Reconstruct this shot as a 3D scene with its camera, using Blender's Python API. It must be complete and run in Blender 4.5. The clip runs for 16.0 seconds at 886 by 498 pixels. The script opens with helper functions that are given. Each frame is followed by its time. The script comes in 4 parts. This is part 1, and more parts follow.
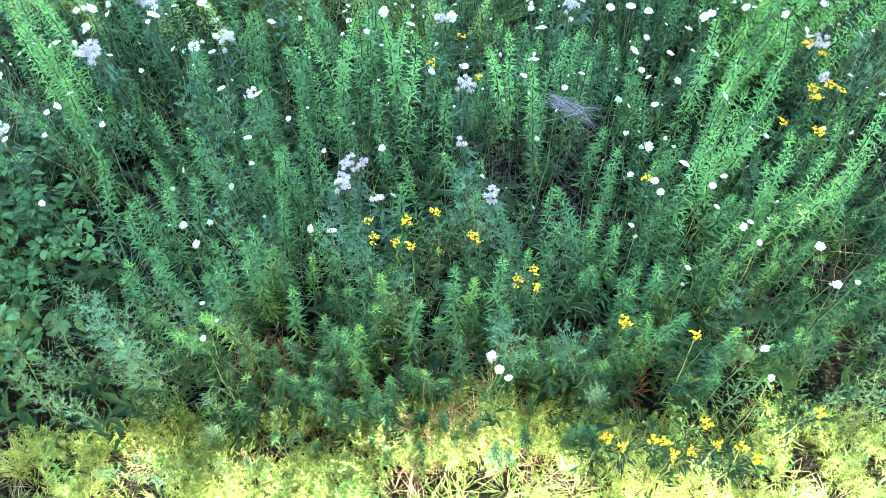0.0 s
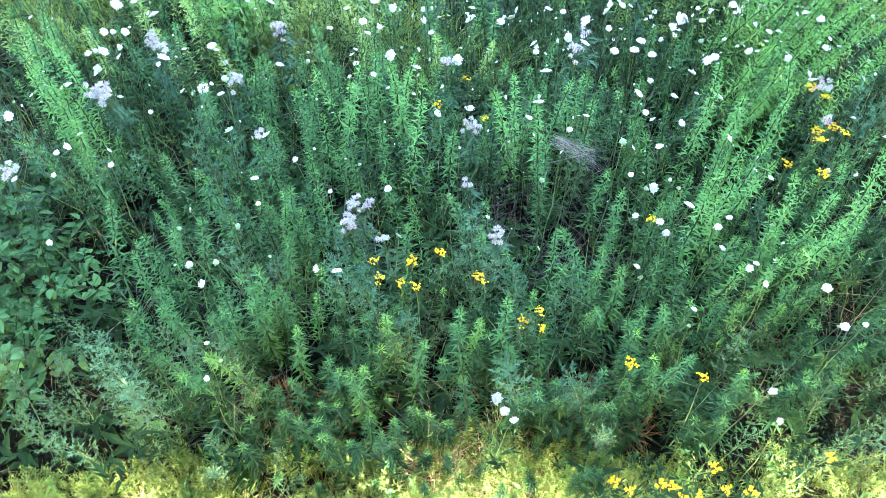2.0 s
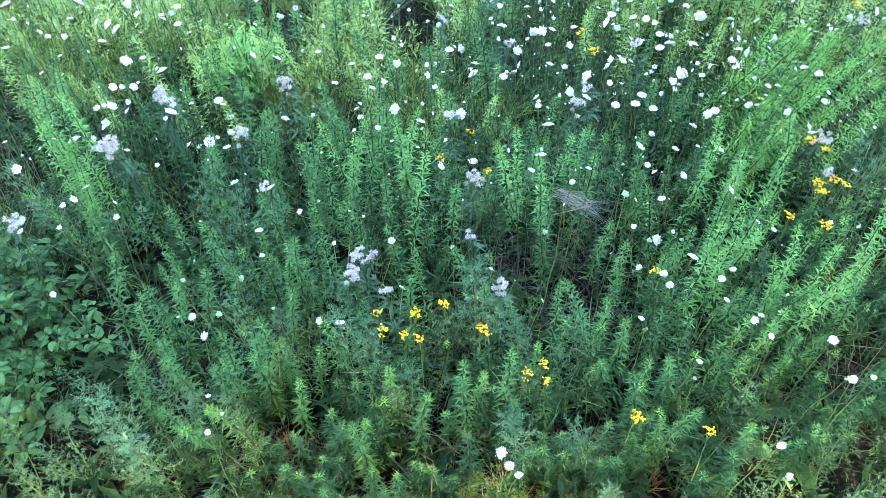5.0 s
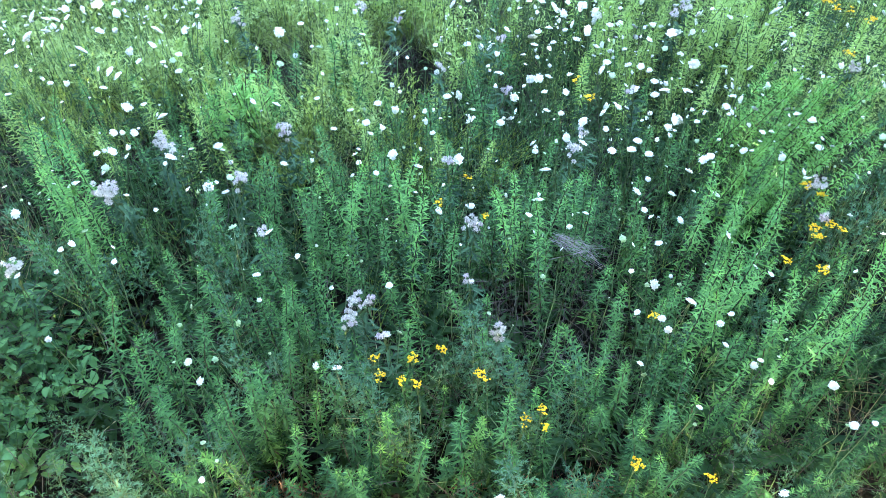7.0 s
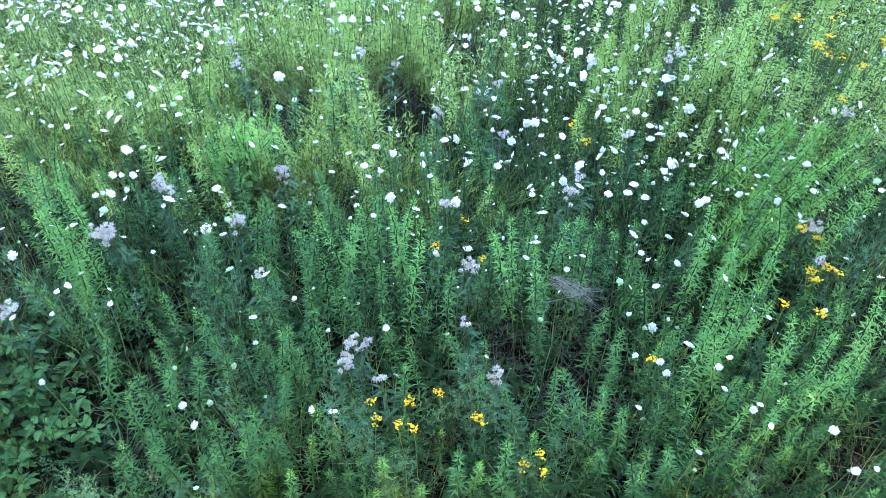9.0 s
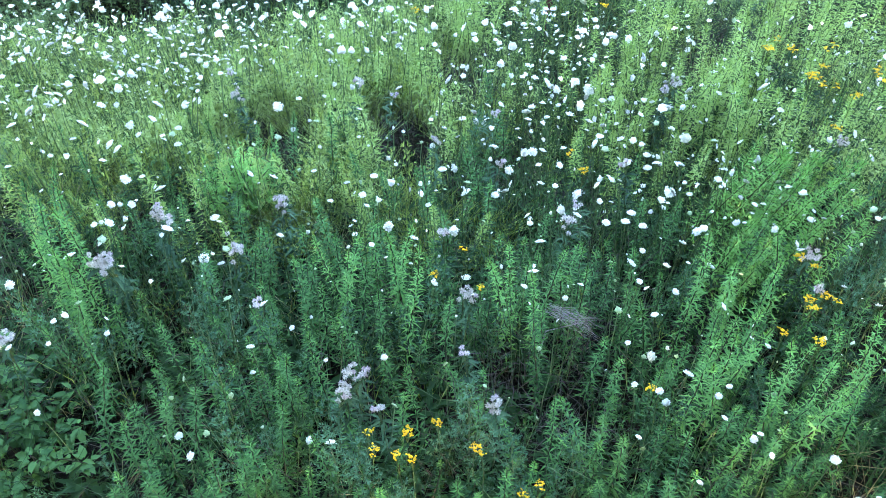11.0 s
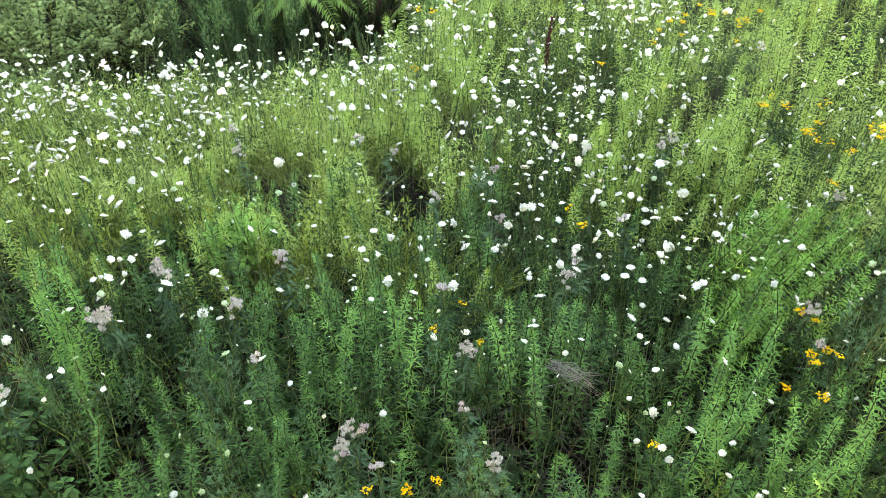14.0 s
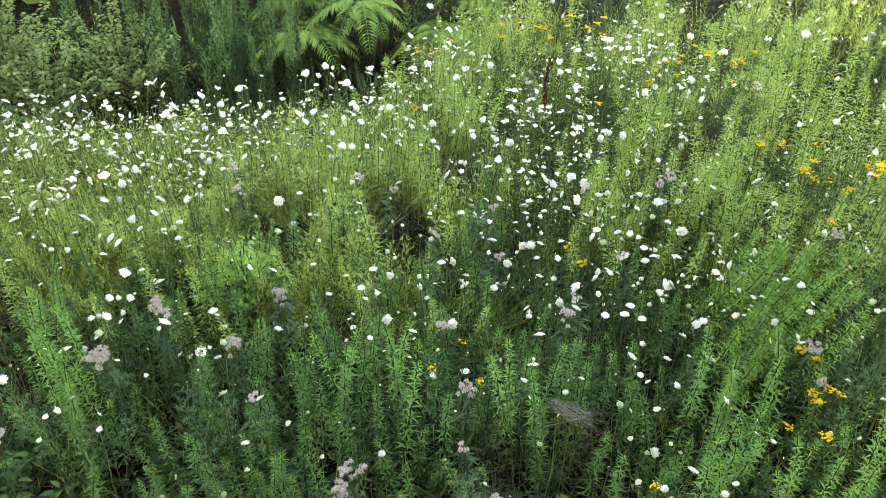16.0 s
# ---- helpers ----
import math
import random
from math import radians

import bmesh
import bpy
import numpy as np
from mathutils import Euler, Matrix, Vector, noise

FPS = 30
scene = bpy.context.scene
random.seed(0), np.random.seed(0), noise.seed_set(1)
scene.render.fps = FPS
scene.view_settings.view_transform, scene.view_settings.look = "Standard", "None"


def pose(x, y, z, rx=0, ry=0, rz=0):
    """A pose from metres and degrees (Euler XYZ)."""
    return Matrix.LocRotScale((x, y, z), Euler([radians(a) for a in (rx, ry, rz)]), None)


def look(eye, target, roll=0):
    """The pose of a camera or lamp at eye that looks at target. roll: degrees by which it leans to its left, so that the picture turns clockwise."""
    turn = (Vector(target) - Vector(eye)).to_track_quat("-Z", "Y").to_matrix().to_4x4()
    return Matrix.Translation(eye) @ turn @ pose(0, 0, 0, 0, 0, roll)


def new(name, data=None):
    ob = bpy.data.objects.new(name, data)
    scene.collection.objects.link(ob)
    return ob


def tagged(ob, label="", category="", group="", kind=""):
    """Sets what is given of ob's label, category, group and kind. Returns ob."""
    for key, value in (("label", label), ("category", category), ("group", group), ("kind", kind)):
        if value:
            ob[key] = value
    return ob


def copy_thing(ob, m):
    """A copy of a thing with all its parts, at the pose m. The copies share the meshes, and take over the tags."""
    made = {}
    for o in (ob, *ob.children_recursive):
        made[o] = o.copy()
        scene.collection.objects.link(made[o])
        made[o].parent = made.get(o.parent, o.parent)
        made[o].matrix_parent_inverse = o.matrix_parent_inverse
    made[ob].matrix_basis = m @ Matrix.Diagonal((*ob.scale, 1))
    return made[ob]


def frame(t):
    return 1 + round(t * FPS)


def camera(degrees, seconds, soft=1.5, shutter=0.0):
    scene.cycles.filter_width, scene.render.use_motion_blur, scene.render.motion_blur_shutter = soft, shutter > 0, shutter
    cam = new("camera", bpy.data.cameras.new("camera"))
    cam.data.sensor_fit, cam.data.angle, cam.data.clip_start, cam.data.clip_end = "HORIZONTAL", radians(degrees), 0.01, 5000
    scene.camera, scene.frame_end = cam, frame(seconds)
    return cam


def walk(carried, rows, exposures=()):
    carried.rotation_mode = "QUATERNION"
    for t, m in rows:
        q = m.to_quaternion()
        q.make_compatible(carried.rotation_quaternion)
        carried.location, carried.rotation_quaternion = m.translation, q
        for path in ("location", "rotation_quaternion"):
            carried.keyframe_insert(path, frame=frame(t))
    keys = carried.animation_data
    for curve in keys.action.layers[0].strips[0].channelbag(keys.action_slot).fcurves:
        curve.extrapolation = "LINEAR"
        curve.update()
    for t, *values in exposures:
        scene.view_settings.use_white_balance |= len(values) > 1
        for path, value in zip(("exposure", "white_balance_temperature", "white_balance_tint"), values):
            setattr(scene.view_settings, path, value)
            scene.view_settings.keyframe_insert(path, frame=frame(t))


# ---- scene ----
# ------------------------------------------------------------------ camera
EYE = 4.2
cam = camera(57.5, 16.0, soft=0.75)


def turned(pitch, yaw, roll):
    return pose(0, 0, EYE, 90 + pitch, 0, yaw) @ pose(0, 0, 0, 0, 0, roll)


PATH = [
    (0.0, turned(-59.00, 0.00, 0.00)),
    (0.5, turned(-58.27, 0.21, -0.15)),
    (1.0, turned(-57.51, 0.41, -0.23)),
    (1.5, turned(-56.77, 0.58, -0.32)),
    (2.0, turned(-56.13, 0.68, -0.38)),
    (2.5, turned(-55.46, 0.75, -0.36)),
    (3.0, turned(-54.82, 0.76, -0.44)),
    (5.5, turned(-51.69, 1.05, -0.70)),
    (6.0, turned(-50.81, 0.92, -0.57)),
    (6.5, turned(-49.97, 0.83, -0.50)),
    (7.0, turned(-49.29, 0.74, -0.45)),
    (7.5, turned(-48.64, 0.70, -0.40)),
    (8.0, turned(-47.81, 0.62, -0.31)),
    (8.5, turned(-46.96, 0.52, -0.20)),
    (9.0, turned(-46.27, 0.43, -0.11)),
    (11.5, turned(-43.58, 0.22, -0.06)),
    (12.0, turned(-42.80, 0.22, -0.04)),
    (12.5, turned(-42.08, 0.23, -0.04)),
    (13.0, turned(-41.52, 0.26, -0.10)),
    (13.5, turned(-40.95, 0.25, -0.09)),
    (14.0, turned(-40.36, 0.18, -0.05)),
    (14.5, turned(-39.84, 0.16, -0.07)),
    (15.0, turned(-39.18, 0.18, -0.15)),
    (15.5, turned(-38.37, 0.14, -0.09)),
    (16.0, turned(-37.64, 0.11, -0.05)),
]
walk(cam, PATH, exposures=[
    (0.0, 6.92, 5950, 26), (3.0, 6.84, 5950, 26), (6.0, 6.68, 5950, 26), (9.0, 6.44, 5950, 26), (12.0, 6.3, 6000, 25), (13.2, 6.22, 6150, 24), (14.1, 6.08, 9300, 25), (16.0, 5.9, 9700, 25),
])

# ------------------------------------------------------------------ light
SUN_HEIGHT = radians(14)
SUN_TURN = radians(176)      # the sun stands behind the camera
world = bpy.data.worlds.new("sky")
scene.world = world
world.use_nodes = True
wn = world.node_tree.nodes
sky = wn.new("ShaderNodeTexSky")
sky.sky_type = "NISHITA"
sky.sun_disc = False
sky.sun_elevation = SUN_HEIGHT
sky.sun_rotation = SUN_TURN
wn["Background"].inputs["Strength"].default_value = 0.075
world.node_tree.links.new(sky.outputs[0], wn["Background"].inputs[0])
sun = new("sun", bpy.data.lights.new("sun", "SUN"))
sun.data.energy, sun.data.angle, sun.data.color = 2.3, radians(0.5), (1.0, 0.93, 0.8)
sun_way = Vector((math.sin(SUN_TURN) * math.cos(SUN_HEIGHT), math.cos(SUN_TURN) * math.cos(SUN_HEIGHT), math.sin(SUN_HEIGHT)))
sun.matrix_world = look(sun_way * 60, (0, 0, 0))


# ------------------------------------------------------------------ materials
def leafy(name, dark, light, clear=0.3, rough=0.55, mottle=30.0, bump=0.25):
    """A leaf's surface: colour varies from leaf to leaf and plant to plant, some light comes through."""
    m = bpy.data.materials.new(name)
    m.use_nodes = True
    n, link = m.node_tree.nodes, m.node_tree.links.new
    bsdf = n["Principled BSDF"]
    geo, obj, tex = n.new("ShaderNodeNewGeometry"), n.new("ShaderNodeObjectInfo"), n.new("ShaderNodeTexNoise")
    coord = n.new("ShaderNodeTexCoord")
    link(coord.outputs["Object"], tex.inputs["Vector"])
    tex.inputs["Scale"].default_value = mottle
    tex.inputs["Detail"].default_value = 3
    mix = n.new("ShaderNodeMix")
    mix.data_type = "RGBA"
    a = n.new("ShaderNodeMath"); a.operation = "MULTIPLY_ADD"; a.inputs[1].default_value = 0.55; a.inputs[2].default_value = -0.28
    b = n.new("ShaderNodeMath"); b.operation = "MULTIPLY_ADD"; b.inputs[1].default_value = 0.55
    c = n.new("ShaderNodeMath"); c.operation = "MULTIPLY_ADD"; c.inputs[1].default_value = 0.5; c.use_clamp = True
    link(geo.outputs["Random Per Island"], a.inputs[0])
    clump, whole = n.new("ShaderNodeTexNoise"), n.new("ShaderNodeMath")        # differences from plant to plant in a joined stand
    clump.inputs["Scale"].default_value, clump.inputs["Detail"].default_value = 4.5, 1
    link(coord.outputs["Object"], clump.inputs["Vector"])
    whole.operation = "MULTIPLY_ADD"; whole.inputs[1].default_value = 0.7; whole.inputs[2].default_value = -0.35
    link(clump.outputs["Fac"], whole.inputs[0])
    plant = n.new("ShaderNodeMath"); plant.operation = "ADD"
    link(obj.outputs["Random"], plant.inputs[0]); link(whole.outputs[0], plant.inputs[1])
    link(plant.outputs[0], b.inputs[0]); link(a.outputs[0], b.inputs[2])
    link(tex.outputs["Fac"], c.inputs[0]); link(b.outputs[0], c.inputs[2])
    link(c.outputs[0], mix.inputs["Factor"])
    mix.inputs["A"].default_value, mix.inputs["B"].default_value = (*dark, 1), (*light, 1)
    link(mix.outputs["Result"], bsdf.inputs["Base Color"])
    bsdf.inputs["Roughness"].default_value = rough
    bsdf.inputs["Specular IOR Level"].default_value = 0.04
    if bump:
        bp = n.new("ShaderNodeBump"); bp.inputs["Strength"].default_value = bump; bp.inputs["Distance"].default_value = 0.003
        link(tex.outputs["Fac"], bp.inputs["Height"]); link(bp.outputs[0], bsdf.inputs["Normal"])
    if clear:
        tr, add = n.new("ShaderNodeBsdfTranslucent"), n.new("ShaderNodeMixShader")
        warm = n.new("ShaderNodeMix"); warm.data_type = "RGBA"; warm.blend_type = "MULTIPLY"; warm.inputs["Factor"].default_value = 1.0
        warm.inputs["B"].default_value = (1.5, 1.45, 0.6, 1)
        link(mix.outputs["Result"], warm.inputs["A"]); link(warm.outputs["Result"], tr.inputs["Color"])
        add.inputs[0].default_value = clear
        link(bsdf.outputs[0], add.inputs[1]); link(tr.outputs[0], add.inputs[2])
        link(add.outputs[0], n["Material Output"].inputs["Surface"])
    return m


M_GOLD = leafy("goldenrod_leaf", (0.008, 0.03, 0.009), (0.08, 0.192, 0.048), 0.08)
# copy of the goldenrod leaf, darkened to stand in for shade along the edge
M_GOLDEDGE = leafy("edge_goldenrod_leaf", (0.008, 0.03, 0.012), (0.052, 0.135, 0.044), 0.06)
M_GOLDMID = leafy("upper_goldenrod_leaf", (0.022, 0.075, 0.022), (0.11, 0.245, 0.062), 0.1)
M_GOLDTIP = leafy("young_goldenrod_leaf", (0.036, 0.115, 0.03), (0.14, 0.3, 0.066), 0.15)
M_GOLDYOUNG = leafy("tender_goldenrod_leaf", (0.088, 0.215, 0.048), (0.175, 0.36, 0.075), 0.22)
# goldenrod leaf again, with the shade between the tall stalks put into its colour
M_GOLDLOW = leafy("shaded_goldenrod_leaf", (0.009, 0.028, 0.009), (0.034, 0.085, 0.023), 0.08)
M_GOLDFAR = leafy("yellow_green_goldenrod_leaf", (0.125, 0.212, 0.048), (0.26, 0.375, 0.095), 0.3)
M_STEM = leafy("green_stem", (0.035, 0.07, 0.022), (0.10, 0.14, 0.045), 0)
M_REDSTEM = leafy("reddish_stem", (0.02, 0.024, 0.011), (0.06, 0.06, 0.026), 0)
M_WORM = leafy("wormwood_leaf", (0.02, 0.06, 0.028), (0.092, 0.19, 0.088), 0.08, 0.7)
M_LACE = leafy("carrot_leaf", (0.016, 0.045, 0.013), (0.06, 0.135, 0.034), 0.12)
M_WHITE = leafy("white_floret", (0.42, 0.42, 0.33), (0.82, 0.8, 0.7), 0.15, 0.8, 160, 1.0)
M_BUD = leafy("green_white_bud", (0.20, 0.30, 0.13), (0.42, 0.50, 0.30), 0.2, 0.8, 160)
M_YELLOW = leafy("yellow_floret", (0.62, 0.36, 0.01), (0.80, 0.52, 0.02), 0.15, 0.7, 60)
# tansy and undergrowth leaf, darkened to carry the shade between stalks
M_TANSY = leafy("tansy_leaf", (0.007, 0.021, 0.007), (0.028, 0.066, 0.018), 0.08)
M_LILAC = leafy("lilac_thistle_head", (0.36, 0.28, 0.28), (0.54, 0.45, 0.42), 0.15, 0.9, 90)
M_FLUFF = leafy("thistle_down", (0.34, 0.30, 0.25), (0.56, 0.51, 0.44), 0.15, 0.9, 90)
M_THISTLE = leafy("thistle_leaf", (0.012, 0.034, 0.015), (0.05, 0.1, 0.042), 0.1)
M_VINE = leafy("bramble_leaf", (0.015, 0.048, 0.014), (0.078, 0.17, 0.045), 0.15, 0.5)
M_DOCK = leafy("burdock_leaf", (0.018, 0.058, 0.017), (0.04, 0.095, 0.028), 0.15, 0.6, 12, 0.6)
# the shade under the flowers is put into this very dark green
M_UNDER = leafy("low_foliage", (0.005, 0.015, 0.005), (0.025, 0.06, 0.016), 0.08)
M_SEDGE = leafy("grass_blade", (0.12, 0.185, 0.04), (0.3, 0.38, 0.09), 0.35)
M_SOFT = leafy("soft_grass_blade", (0.14, 0.225, 0.062), (0.32, 0.42, 0.14), 0.35)
M_STALK = leafy("pale_green_stalk", (0.03, 0.06, 0.022), (0.125, 0.185, 0.07), 0.1)
M_STRAW = leafy("dry_straw", (0.14, 0.11, 0.05), (0.36, 0.29, 0.15), 0.1, 0.8)
M_TWIG = leafy("dead_twig", (0.022, 0.02, 0.014), (0.1, 0.085, 0.062), 0, 0.9)
M_DRY = leafy("bleached_twig", (0.13, 0.11, 0.1), (0.33, 0.285, 0.265), 0, 0.9)
M_RUST = leafy("rust_red_seed", (0.045, 0.016, 0.012), (0.105, 0.04, 0.028), 0.1, 0.9)
M_LOW = leafy("fine_yellow_green_leaf", (0.032, 0.07, 0.013), (0.165, 0.22, 0.05), 0.2)
M_LITTER = leafy("brown_litter", (0.06, 0.032, 0.014), (0.24, 0.13, 0.06), 0.05, 0.9)
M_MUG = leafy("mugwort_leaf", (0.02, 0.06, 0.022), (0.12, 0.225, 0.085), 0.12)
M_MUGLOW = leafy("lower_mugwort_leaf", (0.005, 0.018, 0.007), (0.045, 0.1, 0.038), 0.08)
M_SUMAC = leafy("sumac_leaf", (0.045, 0.11, 0.024), (0.135, 0.225, 0.055), 0.15, 0.5)
M_SHRUB = leafy("shrub_leaf", (0.04, 0.075, 0.022), (0.16, 0.23, 0.085), 0.2)
M_BARK = leafy("bark", (0.035, 0.026, 0.018), (0.10, 0.08, 0.06), 0, 0.9, 20, 0.8)
M_TREE = leafy("tree_leaf", (0.03, 0.07, 0.02), (0.07, 0.13, 0.035), 0.15)


def soil():
    m = bpy.data.materials.new("soil_and_litter")
    m.use_nodes = True
    n, link = m.node_tree.nodes, m.node_tree.links.new
    coord, big, fine, ramp = n.new("ShaderNodeTexCoord"), n.new("ShaderNodeTexNoise"), n.new("ShaderNodeTexNoise"), n.new("ShaderNodeValToRGB")
    big.inputs["Scale"].default_value, big.inputs["Detail"].default_value = 2.2, 6
    fine.inputs["Scale"].default_value, fine.inputs["Detail"].default_value = 45, 6
    link(coord.outputs["Object"], big.inputs[0]); link(coord.outputs["Object"], fine.inputs[0])
    mix = n.new("ShaderNodeMath"); mix.operation = "MULTIPLY_ADD"; mix.inputs[1].default_value = 0.55
    link(big.outputs["Fac"], mix.inputs[0])
    half = n.new("ShaderNodeMath"); half.operation = "MULTIPLY"; half.inputs[1].default_value = 0.45
    link(fine.outputs["Fac"], half.inputs[0]); link(half.outputs[0], mix.inputs[2])
    link(mix.outputs[0], ramp.inputs[0])
    e = ramp.color_ramp.elements
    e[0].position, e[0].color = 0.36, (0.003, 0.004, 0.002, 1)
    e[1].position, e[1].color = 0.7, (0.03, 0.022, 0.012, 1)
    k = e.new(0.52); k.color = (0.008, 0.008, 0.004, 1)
    link(ramp.outputs[0], n["Principled BSDF"].inputs["Base Color"])
    n["Principled BSDF"].inputs["Roughness"].default_value = 0.95
    n["Principled BSDF"].inputs["Specular IOR Level"].default_value = 0.05
    bp = n.new("ShaderNodeBump"); bp.inputs["Strength"].default_value = 0.9; bp.inputs["Distance"].default_value = 0.03
    link(fine.outputs["Fac"], bp.inputs["Height"]); link(bp.outputs[0], n["Principled BSDF"].inputs["Normal"])
    return m


M_SOIL = soil()

# ------------------------------------------------------------------ mesh building
rng = np.random.default_rng(7)


def unit(v):
    return v / np.maximum(np.linalg.norm(v, axis=-1, keepdims=True), 1e-9)


def leaves(at, way, length, width, droop=0.25, fold=0.25, mid=0.42):
    """Folded, drooping blades: five points and four triangles each."""
    at, way = np.atleast_2d(at).astype(float), unit(np.atleast_2d(way).astype(float))
    n = len(at)
    length, width = np.broadcast_to(length, n)[:, None], np.broadcast_to(width, n)[:, None]
    side = np.cross(way, (0, 0, 1.0)) + rng.normal(0, 0.25, (n, 3))
    side = unit(side - way * (side * way).sum(1, keepdims=True))
    up = np.cross(side, way)
    centre = at + way * length * mid
    tip = at + way * length - up * length * droop
    v = np.stack([at, centre + side * width / 2 + up * width * fold, centre, centre - side * width / 2 + up * width * fold, tip], 1)
    f = np.array([(0, 2, 1), (0, 3, 2), (1, 2, 4), (2, 3, 4)])
    return v.reshape(-1, 3), (f[None] + 5 * np.arange(n)[:, None, None]).reshape(-1, 3)


def slim(at, way, length, width, droop=0.25, fold=0.1, mid=0.42):
    """The smallest blades: four points and two triangles each."""
    at, way = np.atleast_2d(at).astype(float), unit(np.atleast_2d(way).astype(float))
    n = len(at)
    length, width = np.broadcast_to(length, n)[:, None], np.broadcast_to(width, n)[:, None]
    side = np.cross(way, (0, 0, 1.0)) + rng.normal(0, 0.35, (n, 3))
    side = unit(side - way * (side * way).sum(1, keepdims=True))
    up = np.cross(side, way)
    centre = at + way * length * mid + up * width * fold
    v = np.stack([at, centre + side * width / 2, centre - side * width / 2, at + way * length - up * length * droop], 1)
    f = np.array([(0, 2, 1), (1, 2, 3)])
    return v.reshape(-1, 3), (f[None] + 4 * np.arange(n)[:, None, None]).reshape(-1, 3)


def ovals(at, way, length, width, droop=0.2, fold=0.15, wave=0.0):
    """Broad leaves with a pointed tip: eight points and ten triangles each."""
    at, way = np.atleast_2d(at).astype(float), unit(np.atleast_2d(way).astype(float))
    n = len(at)
    length, width = np.broadcast_to(length, n)[:, None], np.broadcast_to(width, n)[:, None]
    side = np.cross(way, (0, 0, 1.0)) + rng.normal(0, 0.2, (n, 3))
    side = unit(side - way * (side * way).sum(1, keepdims=True))
    up = np.cross(side, way)
    pts = [at]
    for s, w in ((0.22, 0.85), (0.62, 0.8)):
        c = at + way * length * s - up * length * droop * s * s
        k = rng.normal(0, wave, (n, 1)) * width
        pts += [c + side * width * w / 2 + up * (width * fold + k), c, c - side * width * w / 2 + up * (width * fold - k)]
    pts.append(at + way * length - up * length * droop)
    f = np.array([(0, 2, 1), (0, 3, 2), (1, 2, 5), (1, 5, 4), (2, 3, 6), (2, 6, 5), (4, 5, 7), (5, 6, 7)])
    return np.stack(pts, 1).reshape(-1, 3), (f[None] + 8 * np.arange(n)[:, None, None]).reshape(-1, 3)


def tube(points, radii, sides=4):
    p = np.asarray(points, float)
    n = len(p)
    r = np.broadcast_to(radii, n)
    t = unit(np.gradient(p, axis=0))
    ref = np.where(np.abs(t[:, 2:3]) > 0.9, np.array([[1.0, 0, 0]]), np.array([[0, 0, 1.0]]))
    a = unit(np.cross(t, ref))
    b = np.cross(t, a)
    ang = np.arange(sides) * 2 * np.pi / sides
    v = p[:, None] + r[:, None, None] * (a[:, None] * np.cos(ang)[None, :, None] + b[:, None] * np.sin(ang)[None, :, None])
    f = []
    for i in range(n - 1):
        for j in range(sides):
            k = (j + 1) % sides
            f += [(i * sides + j, i * sides + k, i * sides + sides + k), (i * sides + j, i * sides + sides + k, i * sides + sides + j)]
    return v.reshape(-1, 3), np.array(f)


def knobs(at, size, flat=0.7):
    """Small eight-sided buds."""
    at = np.atleast_2d(at).astype(float)
    n = len(at)
    o = np.array([(1, 0, 0), (0, 1, 0), (-1, 0, 0), (0, -1, 0), (0, 0, flat), (0, 0, -flat)], float)
    turn = rng.uniform(0, 6.3, n)
    c, s = np.cos(turn)[:, None], np.sin(turn)[:, None]
    v = np.stack([c * o[:, 0] - s * o[:, 1], s * o[:, 0] + c * o[:, 1], np.broadcast_to(o[:, 2], (n, 6))], 2)
    v = at[:, None] + v * np.broadcast_to(size, n)[:, None, None]
    f = np.array([(0, 1, 4), (1, 2, 4), (2, 3, 4), (3, 0, 4), (1, 0, 5), (2, 1, 5), (3, 2, 5), (0, 3, 5)])
    return v.reshape(-1, 3), (f[None] + 6 * np.arange(n)[:, None, None]).reshape(-1, 3)


def joined(parts):
    vs, fs, k = [], [], 0
    for v, f in parts:
        vs.append(v); fs.append(f + k); k += len(v)
    return np.concatenate(vs), np.concatenate(fs)


def mesh(name, vf, material):
    v, f = vf
    me = bpy.data.meshes.new(name)
    me.vertices.add(len(v)); me.vertices.foreach_set("co", np.ascontiguousarray(v, dtype=np.float32).ravel())
    me.loops.add(len(f) * 3); me.loops.foreach_set("vertex_index", np.ascontiguousarray(f, dtype=np.int32).ravel())
    me.polygons.add(len(f)); me.polygons.foreach_set("loop_start", np.arange(0, len(f) * 3, 3, dtype=np.int32))
    me.update(calc_edges=True)
    me.materials.append(material)
    return me


def part(name, vf, material, parent, label=""):
    ob = new(name, mesh(name, vf, material))
    ob.parent = parent
    many = name in ("foliage", "leafy_tip", "leaves", "crown", "side_growth", "seed_spike")     # too small to pick apart
    return tagged(ob, label, kind="stuff" if many else "")


def spread(vf, at, turn, size, tilt=0.0):
    """Many turned, scaled and slightly tilted copies of one sprig in a single array."""
    v, f = vf
    n = len(at)
    c, s = np.cos(turn)[:, None], np.sin(turn)[:, None]
    w = np.stack([c * v[:, 0] - s * v[:, 1], s * v[:, 0] + c * v[:, 1], np.broadcast_to(v[:, 2], (n, len(v)))], 2)
    lean = rng.normal(0, 1, (n, 2)) * tilt
    w[:, :, 0] += w[:, :, 2] * lean[:, :1]
    w[:, :, 1] += w[:, :, 2] * lean[:, 1:]
    w = w * np.broadcast_to(size, n)[:, None, None] + at[:, None]
    return w.reshape(-1, 3), (f[None] + len(v) * np.arange(n)[:, None, None]).reshape(-1, 3)


def ease(a, b, x):
    k = np.clip((x - a) / (b - a), 0, 1)
    return k * k * (3 - 2 * k)


def rim(x):
    """How far back the meadow reaches before the ground drops into the dip."""
    return 6.45 + 1.95 * np.exp(1.6 * np.minimum(x, 1.3))


